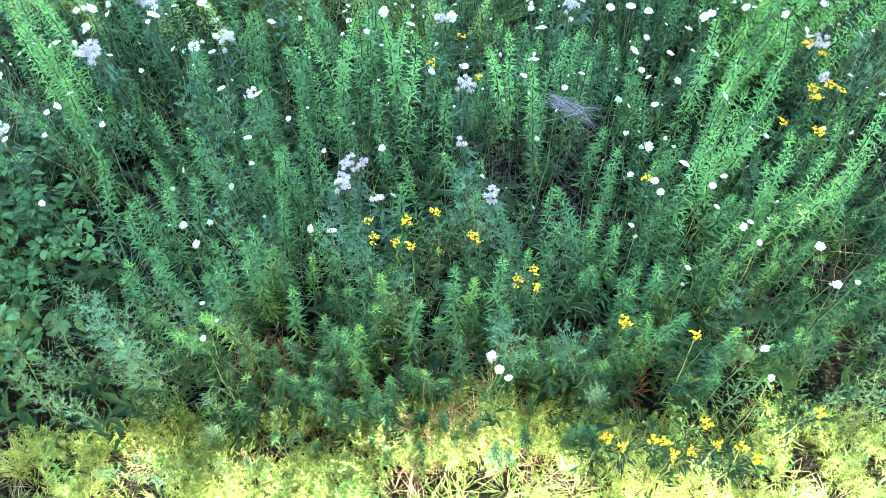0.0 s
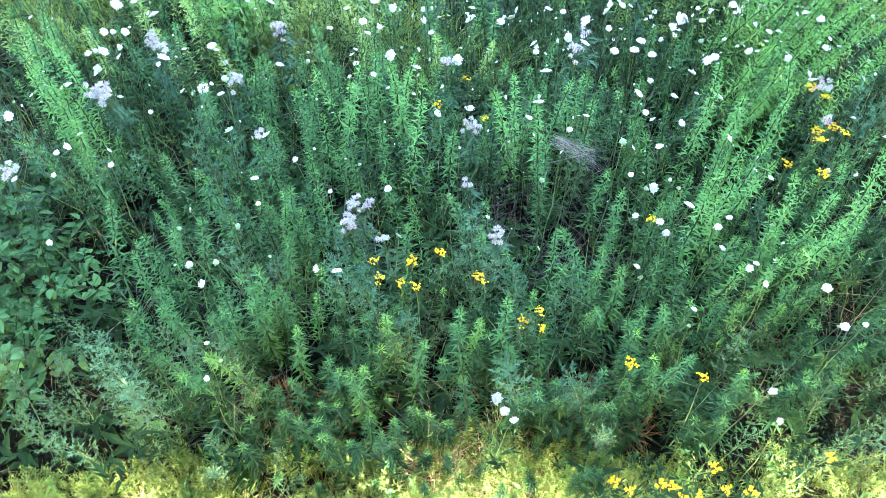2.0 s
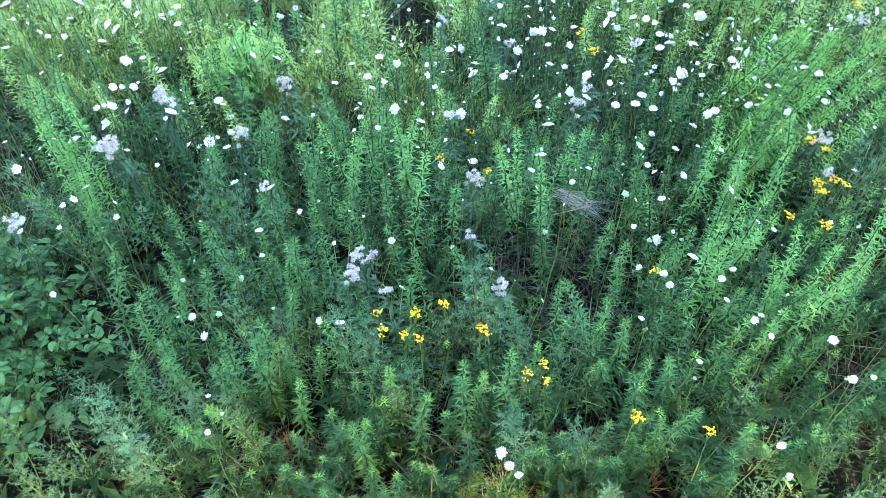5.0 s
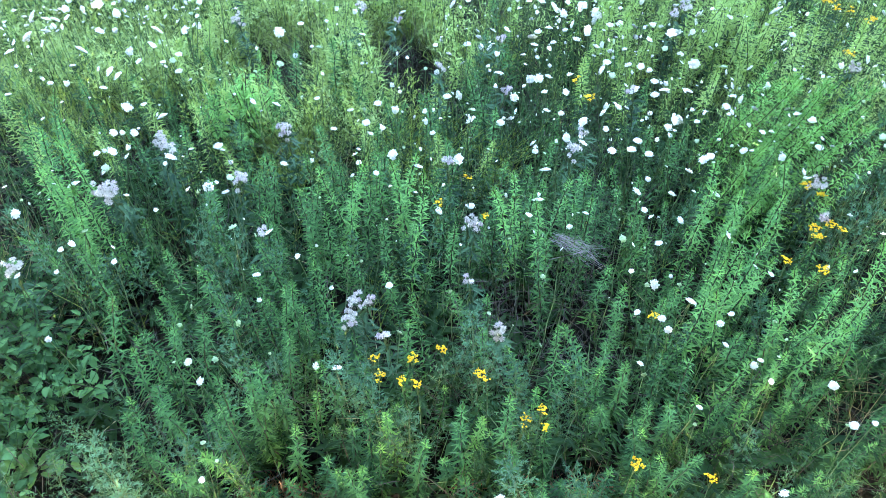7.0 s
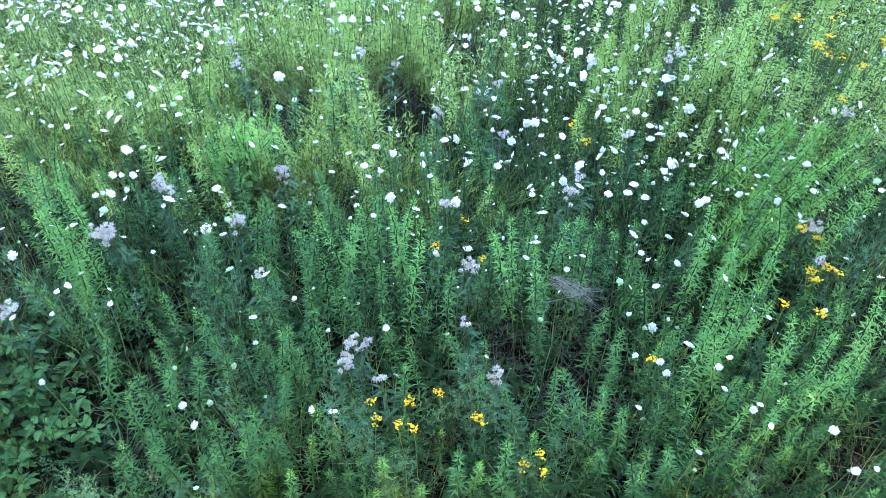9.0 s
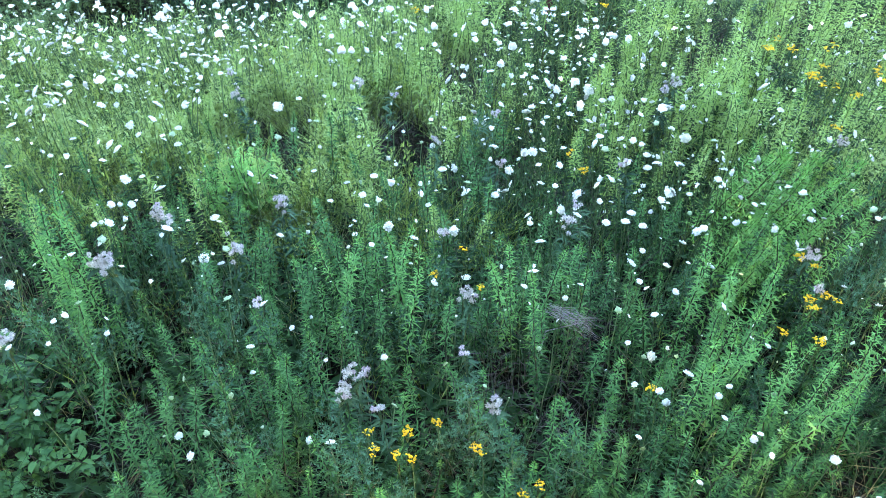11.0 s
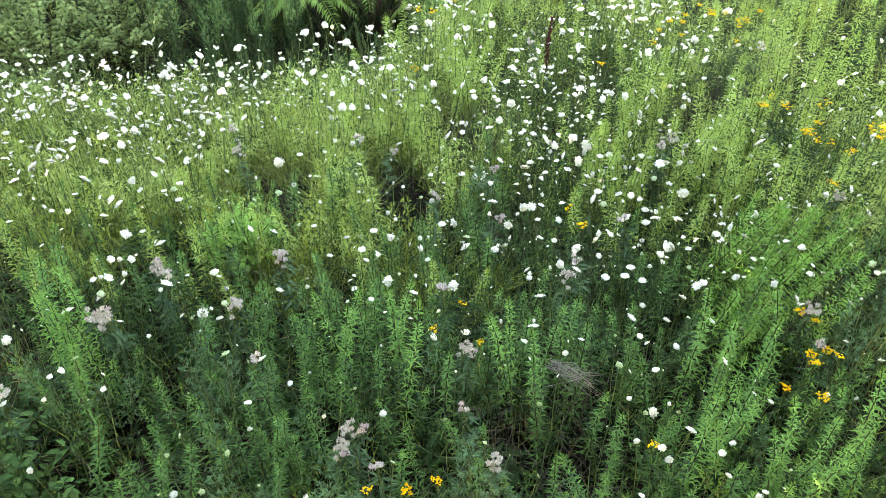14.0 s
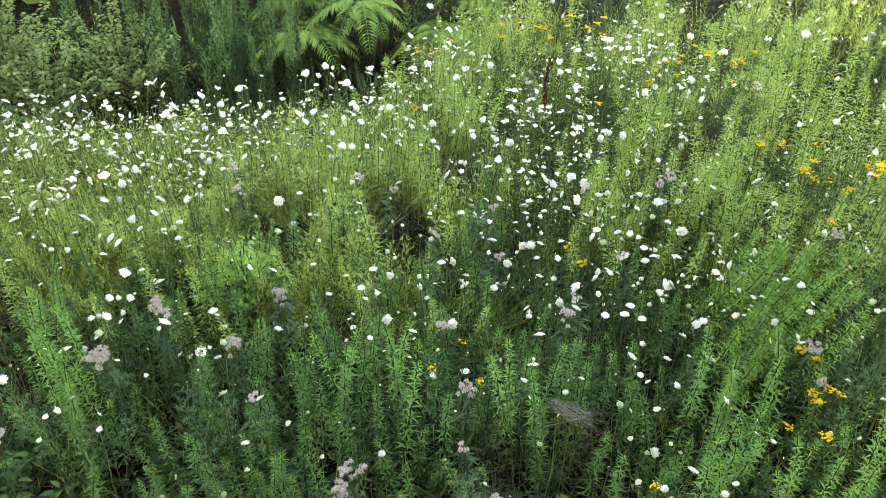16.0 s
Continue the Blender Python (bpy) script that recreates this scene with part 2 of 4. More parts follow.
def ground_z(x, y):
    """The ground: uneven, with a dip behind the flowery bank."""
    x, y = np.asarray(x, float), np.asarray(y, float)
    near = np.exp(-((x / 14) ** 2 + ((y - 5) / 14) ** 2))
    rough = 0.05 * np.sin(1.7 * x + 0.6 * y) + 0.04 * np.sin(2.3 * y - 1.1 * x + 1)
    return rough * near - 0.55 * ease(0.05, 1.35, y - rim(x)) * ease(-14, -9, x) * ease(16, 13, y)


# ------------------------------------------------------------------ ground
def build_ground():
    near = np.linspace(-15, 20, 106)
    far = np.array([30, 60, 150, 400, 900.0])
    xs = np.concatenate([-far[::-1], np.linspace(-17.5, 17.5, 106), far])
    ys = np.concatenate([-far[::-1], near, far + 5])
    gx, gy = np.meshgrid(xs, ys)
    v = np.stack([gx, gy, ground_z(gx, gy)], 2).reshape(-1, 3)
    w = len(xs)
    i = (np.arange(len(ys) - 1)[:, None] * w + np.arange(w - 1)[None]).ravel()
    f = np.concatenate([np.stack([i, i + 1, i + w + 1], 1), np.stack([i, i + w + 1, i + w], 1)])
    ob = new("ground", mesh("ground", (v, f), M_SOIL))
    for p in ob.data.polygons:
        p.use_smooth = True
    tagged(ob, "dark brown soil with dry litter under the meadow", "ground", kind="structure")


build_ground()

# ------------------------------------------------------------------ plants: one function a kind
GOLDEN_ANGLE = 2.39996


def bent(height, lean, n=6):
    s = np.linspace(0, 1, n)
    a = rng.uniform(0, 6.3)
    p = np.stack([np.cos(a) * lean * s ** 2, np.sin(a) * lean * s ** 2, height * s], 1)
    p[1:-1, :2] += rng.normal(0, height * 0.006, (n - 2, 2))
    return p


def along(p, s):
    k = np.linspace(0, 1, len(p))
    return np.stack([np.interp(s, k, p[:, j]) for j in range(3)], -1)


def ring(n, start=0.0):
    a = start + np.arange(n) * GOLDEN_ANGLE + rng.normal(0, 0.25, n)
    return np.stack([np.cos(a), np.sin(a), np.zeros(n)], 1)


def goldenrod_parts(height=0.95, full=1.0, long=1.0):
    """A leafy plume: long leaves held out sideways below, shorter ones rising towards the star-shaped tip."""
    p = bent(height, height * rng.uniform(0.02, 0.12))
    p -= p[-1] * (1, 1, 0)
    n = int(108 * full)
    s = np.sort(0.14 + 0.82 * rng.random(n) ** 0.75)
    rise = np.radians(6 + 34 * s ** 3 + rng.normal(0, 7, n))
    way = ring(n) * np.cos(rise)[:, None] + np.array([0, 0, 1.0]) * np.sin(rise)[:, None]
    size = 0.088 * (1 - 0.62 * s ** 1.6) * rng.uniform(0.8, 1.12, n) * long
    body = leaves(along(p, s), way, size, 0.0035 + size * 0.115, 0.22)
    m = 26
    k = np.linspace(0, 1, m)
    rise = np.radians(22 + 52 * k + rng.normal(0, 7, m))
    way = ring(m, 1) * np.cos(rise)[:, None] + np.array([0, 0, 1.0]) * np.sin(rise)[:, None]
    size = (0.04 - 0.022 * k) * long * rng.uniform(0.85, 1.15, m)
    tip = leaves(along(p, 0.9 + 0.1 * k), way, size, size * 0.21, 0.16)
    return tube(p, np.linspace(0.005, 0.002, len(p))), body, tip


def goldenrod(label, height, full=1.0, leaf=None, tip_leaf=None, long=1.0):
    stem, body, tip = goldenrod_parts(height, full, long)
    ob = new("goldenrod")
    part("stem", stem, M_REDSTEM, ob)
    part("foliage", body, leaf or M_GOLD, ob, "narrow green leaves round the stem")
    part("leafy_tip", tip, tip_leaf or M_GOLDTIP, ob, "pale yellow-green young leaves")
    return tagged(ob, label, "goldenrod", "goldenrod plants in the meadow")


def wormwood_parts(height=0.9, branches=32, reach=0.13, small=0.023, per=18, steep=1.0):
    p = bent(height, height * 0.08)
    tubes, at, way, size = [tube(p, np.linspace(0.005, 0.0015, len(p)))], [], [], []
    for i in range(branches):
        s = 0.22 + 0.76 * (i + 1) / branches
        a = i * GOLDEN_ANGLE
        r = reach * (1.15 - 0.85 * s) * rng.uniform(0.7, 1.2)
        up = rng.uniform(0.5, 0.9) * r * steep + 0.02
        b0 = along(p, s)
        q = np.array([b0, b0 + (np.cos(a) * r * 0.6, np.sin(a) * r * 0.6, up * 0.4), b0 + (np.cos(a) * r, np.sin(a) * r, up)])
        tubes.append(tube(q[::2], [0.0016, 0.0008], 3))
        m = per
        k = rng.uniform(0.15, 1.0, m)
        at.append(along(q, k))
        d = unit(rng.normal(0, 1, (m, 3)) + unit(q[2] - q[0]) * 1.1 + (0, 0, 0.25 * steep ** 3))
        way.append(d)
        size.append(small * rng.uniform(0.6, 1.3, m))
    at, way, size = np.concatenate(at), np.concatenate(way), np.concatenate(size)
    return tubes[0], joined(tubes[1:]), slim(at, way, size, size * 0.24, 0.15)


def wormwood(label, height):
    stem, twigs, body = wormwood_parts(height)
    ob = new("wormwood")
    tagged(part("side_growth", twigs, M_STEM, part("stem", stem, M_STEM, ob)), kind="stuff")
    part("foliage", body, M_WORM, ob, "fine blue-green divided leaves")
    return tagged(ob, label, "wormwood", "wormwood plants in the meadow")


def umbel(radius, florets=36, rays=9):
    """A domed white flower head: a low cushion with a soft, slightly uneven rim, set with little clumps, on its rays."""
    seg = 16 if florets > 30 else 8
    a = np.arange(seg) * 2 * np.pi / seg
    lobe = 0.9 + 0.1 * np.sin(a * rng.integers(2, 5) + rng.uniform(0, 6)) + rng.normal(0, 0.1, seg)
    v, f = [np.array([[0, 0, radius * 0.3]])], []
    for k, h in ((0.5, 0.16), (0.85, 0.02), (1.0, -0.1)):
        z = radius * h + rng.normal(0, radius * 0.03, seg)
        v.append(np.stack([radius * k * lobe * np.cos(a), radius * k * lobe * np.sin(a), z], 1))
    v.append(np.array([[0, 0, -radius * 0.3]]))
    under = 1 + 3 * seg
    for j in range(seg):
        n = (j + 1) % seg
        f.append((0, 1 + j, 1 + n))
        for r in (0, 1):
            b = 1 + r * seg
            f += [(b + j, b + seg + j, b + seg + n), (b + j, b + seg + n, b + n)]
        f.append((under, 1 + 2 * seg + n, 1 + 2 * seg + j))
    cushion = (np.concatenate(v), np.array(f))
    k = np.sqrt((np.arange(florets) + 0.5) / florets)
    t = np.arange(florets) * GOLDEN_ANGLE + rng.normal(0, 0.15, florets)
    r = radius * k * rng.uniform(0.9, 1.15, florets)
    top = np.stack([r * np.cos(t), r * np.sin(t), radius * (0.24 - 0.32 * k ** 2) + rng.normal(0, radius * 0.05, florets)], 1)
    lumps = knobs(top, radius * rng.uniform(0.1, 0.2 if florets > 30 else 0.3, florets), 0.75)
    pick = np.arange(0, florets, max(1, florets // rays))
    spokes = [tube(np.array([(0, 0, -radius * 0.85), top[i] - (0, 0, radius * 0.06)]), 0.0009, 3) for i in pick]
    return joined([cushion, lumps]), joined(spokes)


def carrot_parts(height, radius, florets=40, foliage=40, nod=0.34):
    p = bent(height - radius * 0.85, 0.07)
    head, rays = umbel(radius, florets, 9 if florets > 30 else 4)
    tilt = np.array(Euler((rng.normal(0.05, nod), rng.normal(0, nod), rng.uniform(0, 6))).to_matrix())
    up = p[-1] + (0, 0, radius * 0.85)
    place = lambda vf: (vf[0] @ tilt.T + up, vf[1])
    stems = [tube(p, np.linspace(0.0035, 0.0018, len(p)))]
    n = foliage
    s = rng.uniform(0.08, 0.7, n)
    way = ring(n) + np.stack([rng.normal(0, 0.3, n), rng.normal(0, 0.3, n), rng.uniform(0.2, 1.2, n)], 1)
    at = along(p, s) + unit(way) * rng.uniform(0.0, 0.12, n)[:, None]
    size = rng.uniform(0.03, 0.06, n)
    fol = leaves(at, way, size, size * 0.2, 0.2)
    shift = np.array((up[0], up[1], 0.0))       # the head, not the foot, stands over the thing's own origin
    move = lambda vf: (vf[0] - shift, vf[1])
    return move(joined(stems + [place(rays)])), move(fol), move(place(head))


def wild_carrot(label, height, radius, bud=False, nod=0.3):
    stem, fol, head = carrot_parts(height, radius, nod=nod)
    ob = new("wild_carrot")
    part("stem", stem, M_STEM, ob)
    part("foliage", fol, M_LACE, ob)
    part("flower_head", head, M_BUD if bud else M_WHITE, ob, "closing greenish-white umbel" if bud else "flat white umbel")
    return tagged(ob, label, "wild carrot", "wild carrot flowers in the meadow")


def tansy(label, height, clusters):
    ob = new("tansy")
    p = bent(height, 0.05)
    p -= p[-1] * (1, 1, 0)
    tubes = [tube(p, np.linspace(0.004, 0.002, len(p)))]
    for i in range(clusters):
        a, r = i * GOLDEN_ANGLE, 0.006 + 0.010 * math.sqrt(i)
        c = p[-1] + (r * math.cos(a), r * math.sin(a), rng.normal(0, 0.008))
        tubes.append(tube(np.array([along(p, 0.86), (along(p, 0.86) + c) / 2 + (0, 0, 0.01), c]), 0.0013, 3))
        part("flower_head", knobs(c + rng.normal(0, 0.006, (7, 3)) * (1, 1, 0.4), rng.uniform(0.0045, 0.0065, 7), 0.6), M_YELLOW, ob, "golden-yellow button cluster")
    n = 60
    s = rng.uniform(0.1, 0.9, n)
    way = ring(n) + np.stack([rng.normal(0, 0.3, n), rng.normal(0, 0.3, n), rng.uniform(0, 0.9, n)], 1)
    at = along(p, s) + unit(way) * rng.uniform(0, 0.08, n)[:, None]
    part("stem", joined(tubes), M_STEM, ob)
    part("foliage", leaves(at, way, rng.uniform(0.03, 0.065, n), 0.012, 0.2), M_TANSY, ob)
    return tagged(ob, label, "tansy", "yellow tansy plants in the meadow")


def thistle(label, height, heads):
    ob = new("thistle")
    p = bent(height, 0.08)
    p -= p[-1] * (1, 1, 0)
    tubes = [tube(p, np.linspace(0.005, 0.002, len(p)))]
    for i in range(heads):
        a, r = i * GOLDEN_ANGLE, 0.0145 * math.sqrt(i + 0.3)
        c = p[-1] + (r * math.cos(a), r * math.sin(a), rng.normal(0, 0.02) - r * 0.5)
        tubes.append(tube(np.array([along(p, 0.75), (along(p, 0.75) + c) / 2, c]), 0.0015, 3))
        n = 84
        d = unit(rng.normal(0, 1, (n, 3)) + (0, 0, 0.5))
        fluffy = rng.random() < 0.7
        tuft = joined([slim(c + d * 0.003, d, rng.uniform(0.010, 0.021, n), 0.002, 0.1, 0.0, 0.7),
                       knobs(c + d[:14] * rng.uniform(0.004, 0.013, (14, 1)), rng.uniform(0.003, 0.006, 14), 0.9)])
        if fluffy:
            tagged(part("seed_head", tuft, M_FLUFF, ob, "pale fluffy seed head"), kind="stuff")
        else:
            tagged(part("flower_head", tuft, M_LILAC, ob, "faded lilac flower head"), kind="stuff")
        tubes.append(knobs(c - (0, 0, 0.004), 0.007, 1.2))
    n = 54
    s = rng.uniform(0.1, 0.92, n)
    rise = rng.uniform(-0.1, 0.7, n)
    way = ring(n) + np.array([0, 0, 1.0]) * rise[:, None]
    size = rng.uniform(0.05, 0.11, n)
    part("stem", joined(tubes), M_STEM, ob)
    part("foliage", leaves(along(p, s), way, size, size * 0.2, 0.3), M_THISTLE, ob, "grey-green prickly leaves")
    return tagged(ob, label, "thistle", "thistles in the meadow")


def scatter_pose(x, y, size=1.0, lean=0.06):
    tilt = Euler((random.gauss(0, lean), random.gauss(0, lean), random.uniform(0, 6.28)))
    m = Matrix.LocRotScale((x, y, float(ground_z(x, y))), tilt, (size, size, size))
    return m


def set_out(kinds, places, size=(0.9, 1.1), lean=0.06, top=0.0):
    """The first plants are the kinds themselves, the rest are copies. top: the height that all of them reach."""
    fresh = list(kinds)
    for i, (x, y) in enumerate(places):
        m = scatter_pose(x, y, (top - float(ground_z(x, y))) / top if top else random.uniform(*size), lean)
        if fresh:
            fresh.pop(0).matrix_basis = m
        else:
            kind = random.choice(kinds)
            copy_thing(kind, m @ Matrix.Diagonal((*(1 / k for k in kind.scale), 1)))


LACE_NEAR = [
    (1.45, 1.35), (0.29, 1.35), (0.25, 1.39), (0.22, 1.45), (1.45, 1.49), (-1.09, 1.54),
    (-1.04, 1.63), (-1.12, 1.72), (1.83, 1.82), (1.86, 1.82), (1.13, 1.82), (1.96, 1.83),
    (1.17, 1.91), (1.83, 2.03), (-1.20, 2.04), (1.54, 2.05), (-0.55, 2.12), (-0.65, 2.13),
    (1.48, 2.14), (-1.28, 2.15), (-1.35, 2.15), (0.93, 2.15), (1.52, 2.17), (1.37, 2.26),
    (-2.01, 2.28), (1.10, 2.35), (-1.37, 2.37), (1.37, 2.39), (1.08, 2.42), (1.44, 2.45),
    (0.96, 2.46), (1.25, 2.53), (-0.99, 2.53), (-0.32, 2.63), (1.08, 2.64), (-2.31, 2.69),
    (-1.03, 2.70), (1.71, 2.71), (0.97, 2.73), (-0.83, 2.83), (1.15, 2.93), (0.33, 2.96),
    (0.67, 3.05), (1.30, 3.10), (0.45, 3.14), (-2.48, 3.14),
]
LACE_CENTRE = [
    (1.11, 3.18), (0.12, 3.21), (0.51, 3.26), (1.29, 3.31), (1.54, 3.31), (-0.20, 3.32),
    (-1.31, 3.32), (1.42, 3.33), (1.09, 3.33), (-1.42, 3.36), (-0.35, 3.37), (-0.04, 3.38),
    (-2.22, 3.38), (1.17, 3.43), (-0.58, 3.46), (-0.44, 3.48), (0.57, 3.51), (-0.19, 3.54),
    (-1.72, 3.56), (-1.00, 3.56), (-0.55, 3.57), (1.53, 3.60), (0.05, 3.60), (2.01, 3.62),
    (-1.70, 3.62), (1.58, 3.63), (-0.35, 3.64), (1.21, 3.65), (-2.16, 3.65), (0.52, 3.67),
    (-2.07, 3.67), (0.99, 3.68), (1.79, 3.68), (1.84, 3.68), (1.11, 3.69), (-1.59, 3.69),
    (-0.56, 3.69), (2.26, 3.71), (-1.43, 3.72), (0.82, 3.75), (1.16, 3.77), (-0.11, 3.84),
    (-2.11, 3.84), (-1.98, 3.84), (1.95, 3.85), (-0.73, 3.88),
]
LACE_MIDDLE = [
    (-0.53, 3.94), (0.32, 3.94), (0.84, 3.95), (1.56, 3.95), (1.43, 3.96), (0.13, 3.97),
    (-0.06, 3.98), (-1.84, 4.00), (0.71, 4.03), (-0.64, 4.06), (0.62, 4.06), (-2.09, 4.09),
    (1.78, 4.10), (-1.99, 4.12), (-0.47, 4.13), (1.07, 4.13), (-2.53, 4.14), (-0.87, 4.18),
    (0.42, 4.19), (-0.02, 4.20), (-2.91, 4.22), (1.34, 4.22), (-0.33, 4.25), (0.62, 4.25),
    (1.56, 4.26), (1.41, 4.27), (1.21, 4.27), (-2.30, 4.29), (1.82, 4.29), (0.49, 4.31),
    (-2.67, 4.34), (1.36, 4.36), (0.59, 4.39), (0.66, 4.41), (-2.24, 4.42), (-0.86, 4.44),
    (0.33, 4.45), (-2.31, 4.47), (-1.84, 4.47), (-2.58, 4.53), (1.21, 4.54), (1.64, 4.56),
    (1.07, 4.57), (-1.97, 4.57), (-2.14, 4.58), (0.99, 4.64),
]
LACE_BANK = [
    (-1.07, 4.64), (-1.88, 4.66), (-2.23, 4.69), (-3.07, 4.69), (-2.57, 4.71), (1.02, 4.75),
    (1.06, 4.77), (0.59, 4.77), (-2.09, 4.77), (0.12, 4.78), (-3.01, 4.87), (2.42, 4.89),
    (1.57, 4.91), (1.72, 4.92), (-1.22, 4.92), (-1.90, 4.93), (-2.40, 4.94), (-2.51, 4.94),
    (-2.90, 4.94), (-2.10, 4.95), (-1.91, 4.97), (-1.81, 4.99), (1.15, 5.01), (-1.08, 5.03),
    (1.22, 5.03), (-2.87, 5.08), (-2.80, 5.11), (-3.06, 5.12), (-2.44, 5.14), (1.07, 5.15),
    (0.83, 5.15), (-2.45, 5.16), (-0.35, 5.17), (2.39, 5.20), (0.77, 5.23), (-2.61, 5.27),
    (-2.62, 5.28), (-3.39, 5.32), (-2.41, 5.36), (0.43, 5.51), (-2.65, 5.57), (3.47, 5.62),
    (-0.92, 5.68), (-3.34, 5.71), (-0.75, 5.71), (0.59, 5.71),
]
LACE_FAR = [
    (-3.19, 5.80), (-2.05, 5.80), (-0.38, 5.80), (-0.09, 5.80), (-3.60, 5.89), (0.23, 5.97),
    (-2.47, 6.03), (1.89, 6.06), (-3.17, 6.13), (-0.71, 6.13), (-0.27, 6.13), (0.72, 6.13),
    (3.35, 6.13), (0.33, 6.16), (-0.85, 6.16), (2.45, 6.18), (0.74, 6.23), (-1.03, 6.23),
    (-1.55, 6.23), (-2.38, 6.23), (3.53, 6.28), (-1.86, 6.34), (-0.48, 6.39), (-1.77, 6.39),
    (-2.20, 6.49), (-1.22, 6.53), (-1.45, 6.55), (2.16, 6.60), (2.36, 6.72), (0.84, 6.72),
    (2.16, 6.83), (-1.18, 6.83), (2.29, 6.95), (1.56, 7.19), (1.83, 7.32), (1.12, 7.32),
    (1.48, 7.51), (1.78, 7.65), (1.29, 7.65), (1.98, 7.79), (1.44, 7.83), (3.90, 7.86),
    (1.70, 7.86), (3.75, 8.00),
]
GOLDENROD_NEAR = [
    (1.10, 1.66), (-0.43, 1.74), (0.03, 1.80), (-0.33, 1.83), (-1.07, 1.86), (-1.06, 1.88),
    (0.92, 1.89), (-1.48, 1.93), (-1.46, 1.95), (0.93, 1.97), (-1.02, 2.00), (-0.90, 2.02),
    (1.07, 2.02), (-1.44, 2.02), (-0.91, 2.06), (1.05, 2.06), (-0.95, 2.09), (-0.94, 2.11),
    (1.05, 2.23), (1.73, 2.23), (-1.26, 2.25), (-1.61, 2.28), (0.85, 2.32), (0.87, 2.32),
    (1.91, 2.36), (-0.80, 2.37),
]
GOLDENROD_MIDDLE = [
    (-1.07, 2.46), (2.01, 2.50), (2.12, 2.50), (-1.82, 2.53), (-1.15, 2.57), (-0.80, 2.57),
    (1.49, 2.61), (1.45, 2.65), (1.94, 2.65), (1.58, 2.73), (-1.96, 2.74), (-0.67, 2.74),
    (0.52, 2.80), (-1.96, 2.83), (0.54, 2.84), (2.27, 2.85), (-0.94, 2.92), (1.67, 3.05),
    (-0.25, 3.09), (1.42, 3.09), (0.54, 3.18), (0.33, 3.20), (-0.56, 3.22), (-0.24, 3.22),
    (0.28, 3.22), (0.81, 3.22),
]
GOLDENROD_FAR = [
    (-0.95, 3.26), (0.85, 3.27), (-0.51, 3.31), (-0.38, 3.31), (1.69, 3.32), (1.98, 3.32),
    (-0.79, 3.36), (-0.64, 3.36), (0.91, 3.36), (-2.29, 3.40), (-0.87, 3.40), (-0.35, 3.41),
    (-1.14, 3.45), (0.28, 3.45), (1.44, 3.46), (-0.46, 3.55), (1.93, 3.60), (-1.21, 3.62),
    (-2.54, 3.65), (-2.52, 3.83), (-0.86, 3.88), (0.24, 4.02), (-0.22, 4.08), (0.20, 4.37),
]
GOLDENROD_LEANING = [
    (2.00, 3.70), (2.24, 3.70), (2.41, 3.80), (2.15, 3.85), (2.37, 3.91), (2.12, 4.02),
    (2.54, 4.02), (2.30, 4.13), (2.11, 4.24), (2.02, 4.30),
]
GOLDENROD_EDGE = [
    (-1.02, 1.40), (-0.23, 1.40), (-0.68, 1.43), (-0.45, 1.43), (-0.34, 1.43), (-0.57, 1.44),
    (1.34, 1.50), (-0.98, 1.52), (-0.73, 1.52), (-0.26, 1.52), (-0.62, 1.53), (-1.43, 1.55),
    (-0.82, 1.55), (-0.40, 1.55), (0.56, 1.55), (-1.10, 1.58), (-0.51, 1.58), (-0.18, 1.58),
    (0.45, 1.58), (0.71, 1.58), (0.83, 1.58), (-0.88, 1.64), (-0.63, 1.64), (0.64, 1.64),
    (0.38, 1.67), (1.71, 1.67), (-0.95, 1.70), (-0.78, 1.70), (-0.55, 1.70), (0.50, 1.70),
    (0.78, 1.70), (0.89, 1.70), (-0.44, 1.73), (0.61, 1.73), (1.78, 1.73), (1.98, 1.73),
    (0.99, 1.76), (-0.39, 1.82), (-0.05, 1.82), (1.25, 1.82),
]
WORMWOOD_EDGE = [
    (-1.46, 1.33), (-1.27, 1.36), (1.77, 1.36), (-1.17, 1.42), (-1.56, 1.45), (1.43, 1.45),
    (1.85, 1.48), (-1.69, 1.54), (2.01, 1.54), (-1.87, 1.57), (-1.42, 1.60), (1.60, 1.60),
    (2.14, 1.60), (-1.98, 1.66), (-1.66, 1.66), (-1.82, 1.72), (-1.53, 1.72), (-0.16, 1.85),
    (-0.25, 1.91),
]
WORMWOOD = [
    (-1.47, 1.57), (-1.62, 1.65), (0.41, 1.65), (0.72, 1.66), (-0.95, 1.68), (-1.39, 1.73),
    (-0.17, 1.82), (-0.25, 1.88), (0.34, 1.97), (-0.55, 2.06), (0.38, 2.09), (-0.53, 2.12),
    (-0.52, 2.25), (0.10, 2.26), (-1.08, 2.29), (-1.13, 2.39), (0.13, 2.39), (-2.15, 2.92),
    (-1.27, 2.92), (-0.23, 2.92), (-1.34, 3.13), (-1.42, 3.18), (2.32, 3.23), (2.44, 3.32),
    (2.47, 3.56), (2.58, 3.66),
]
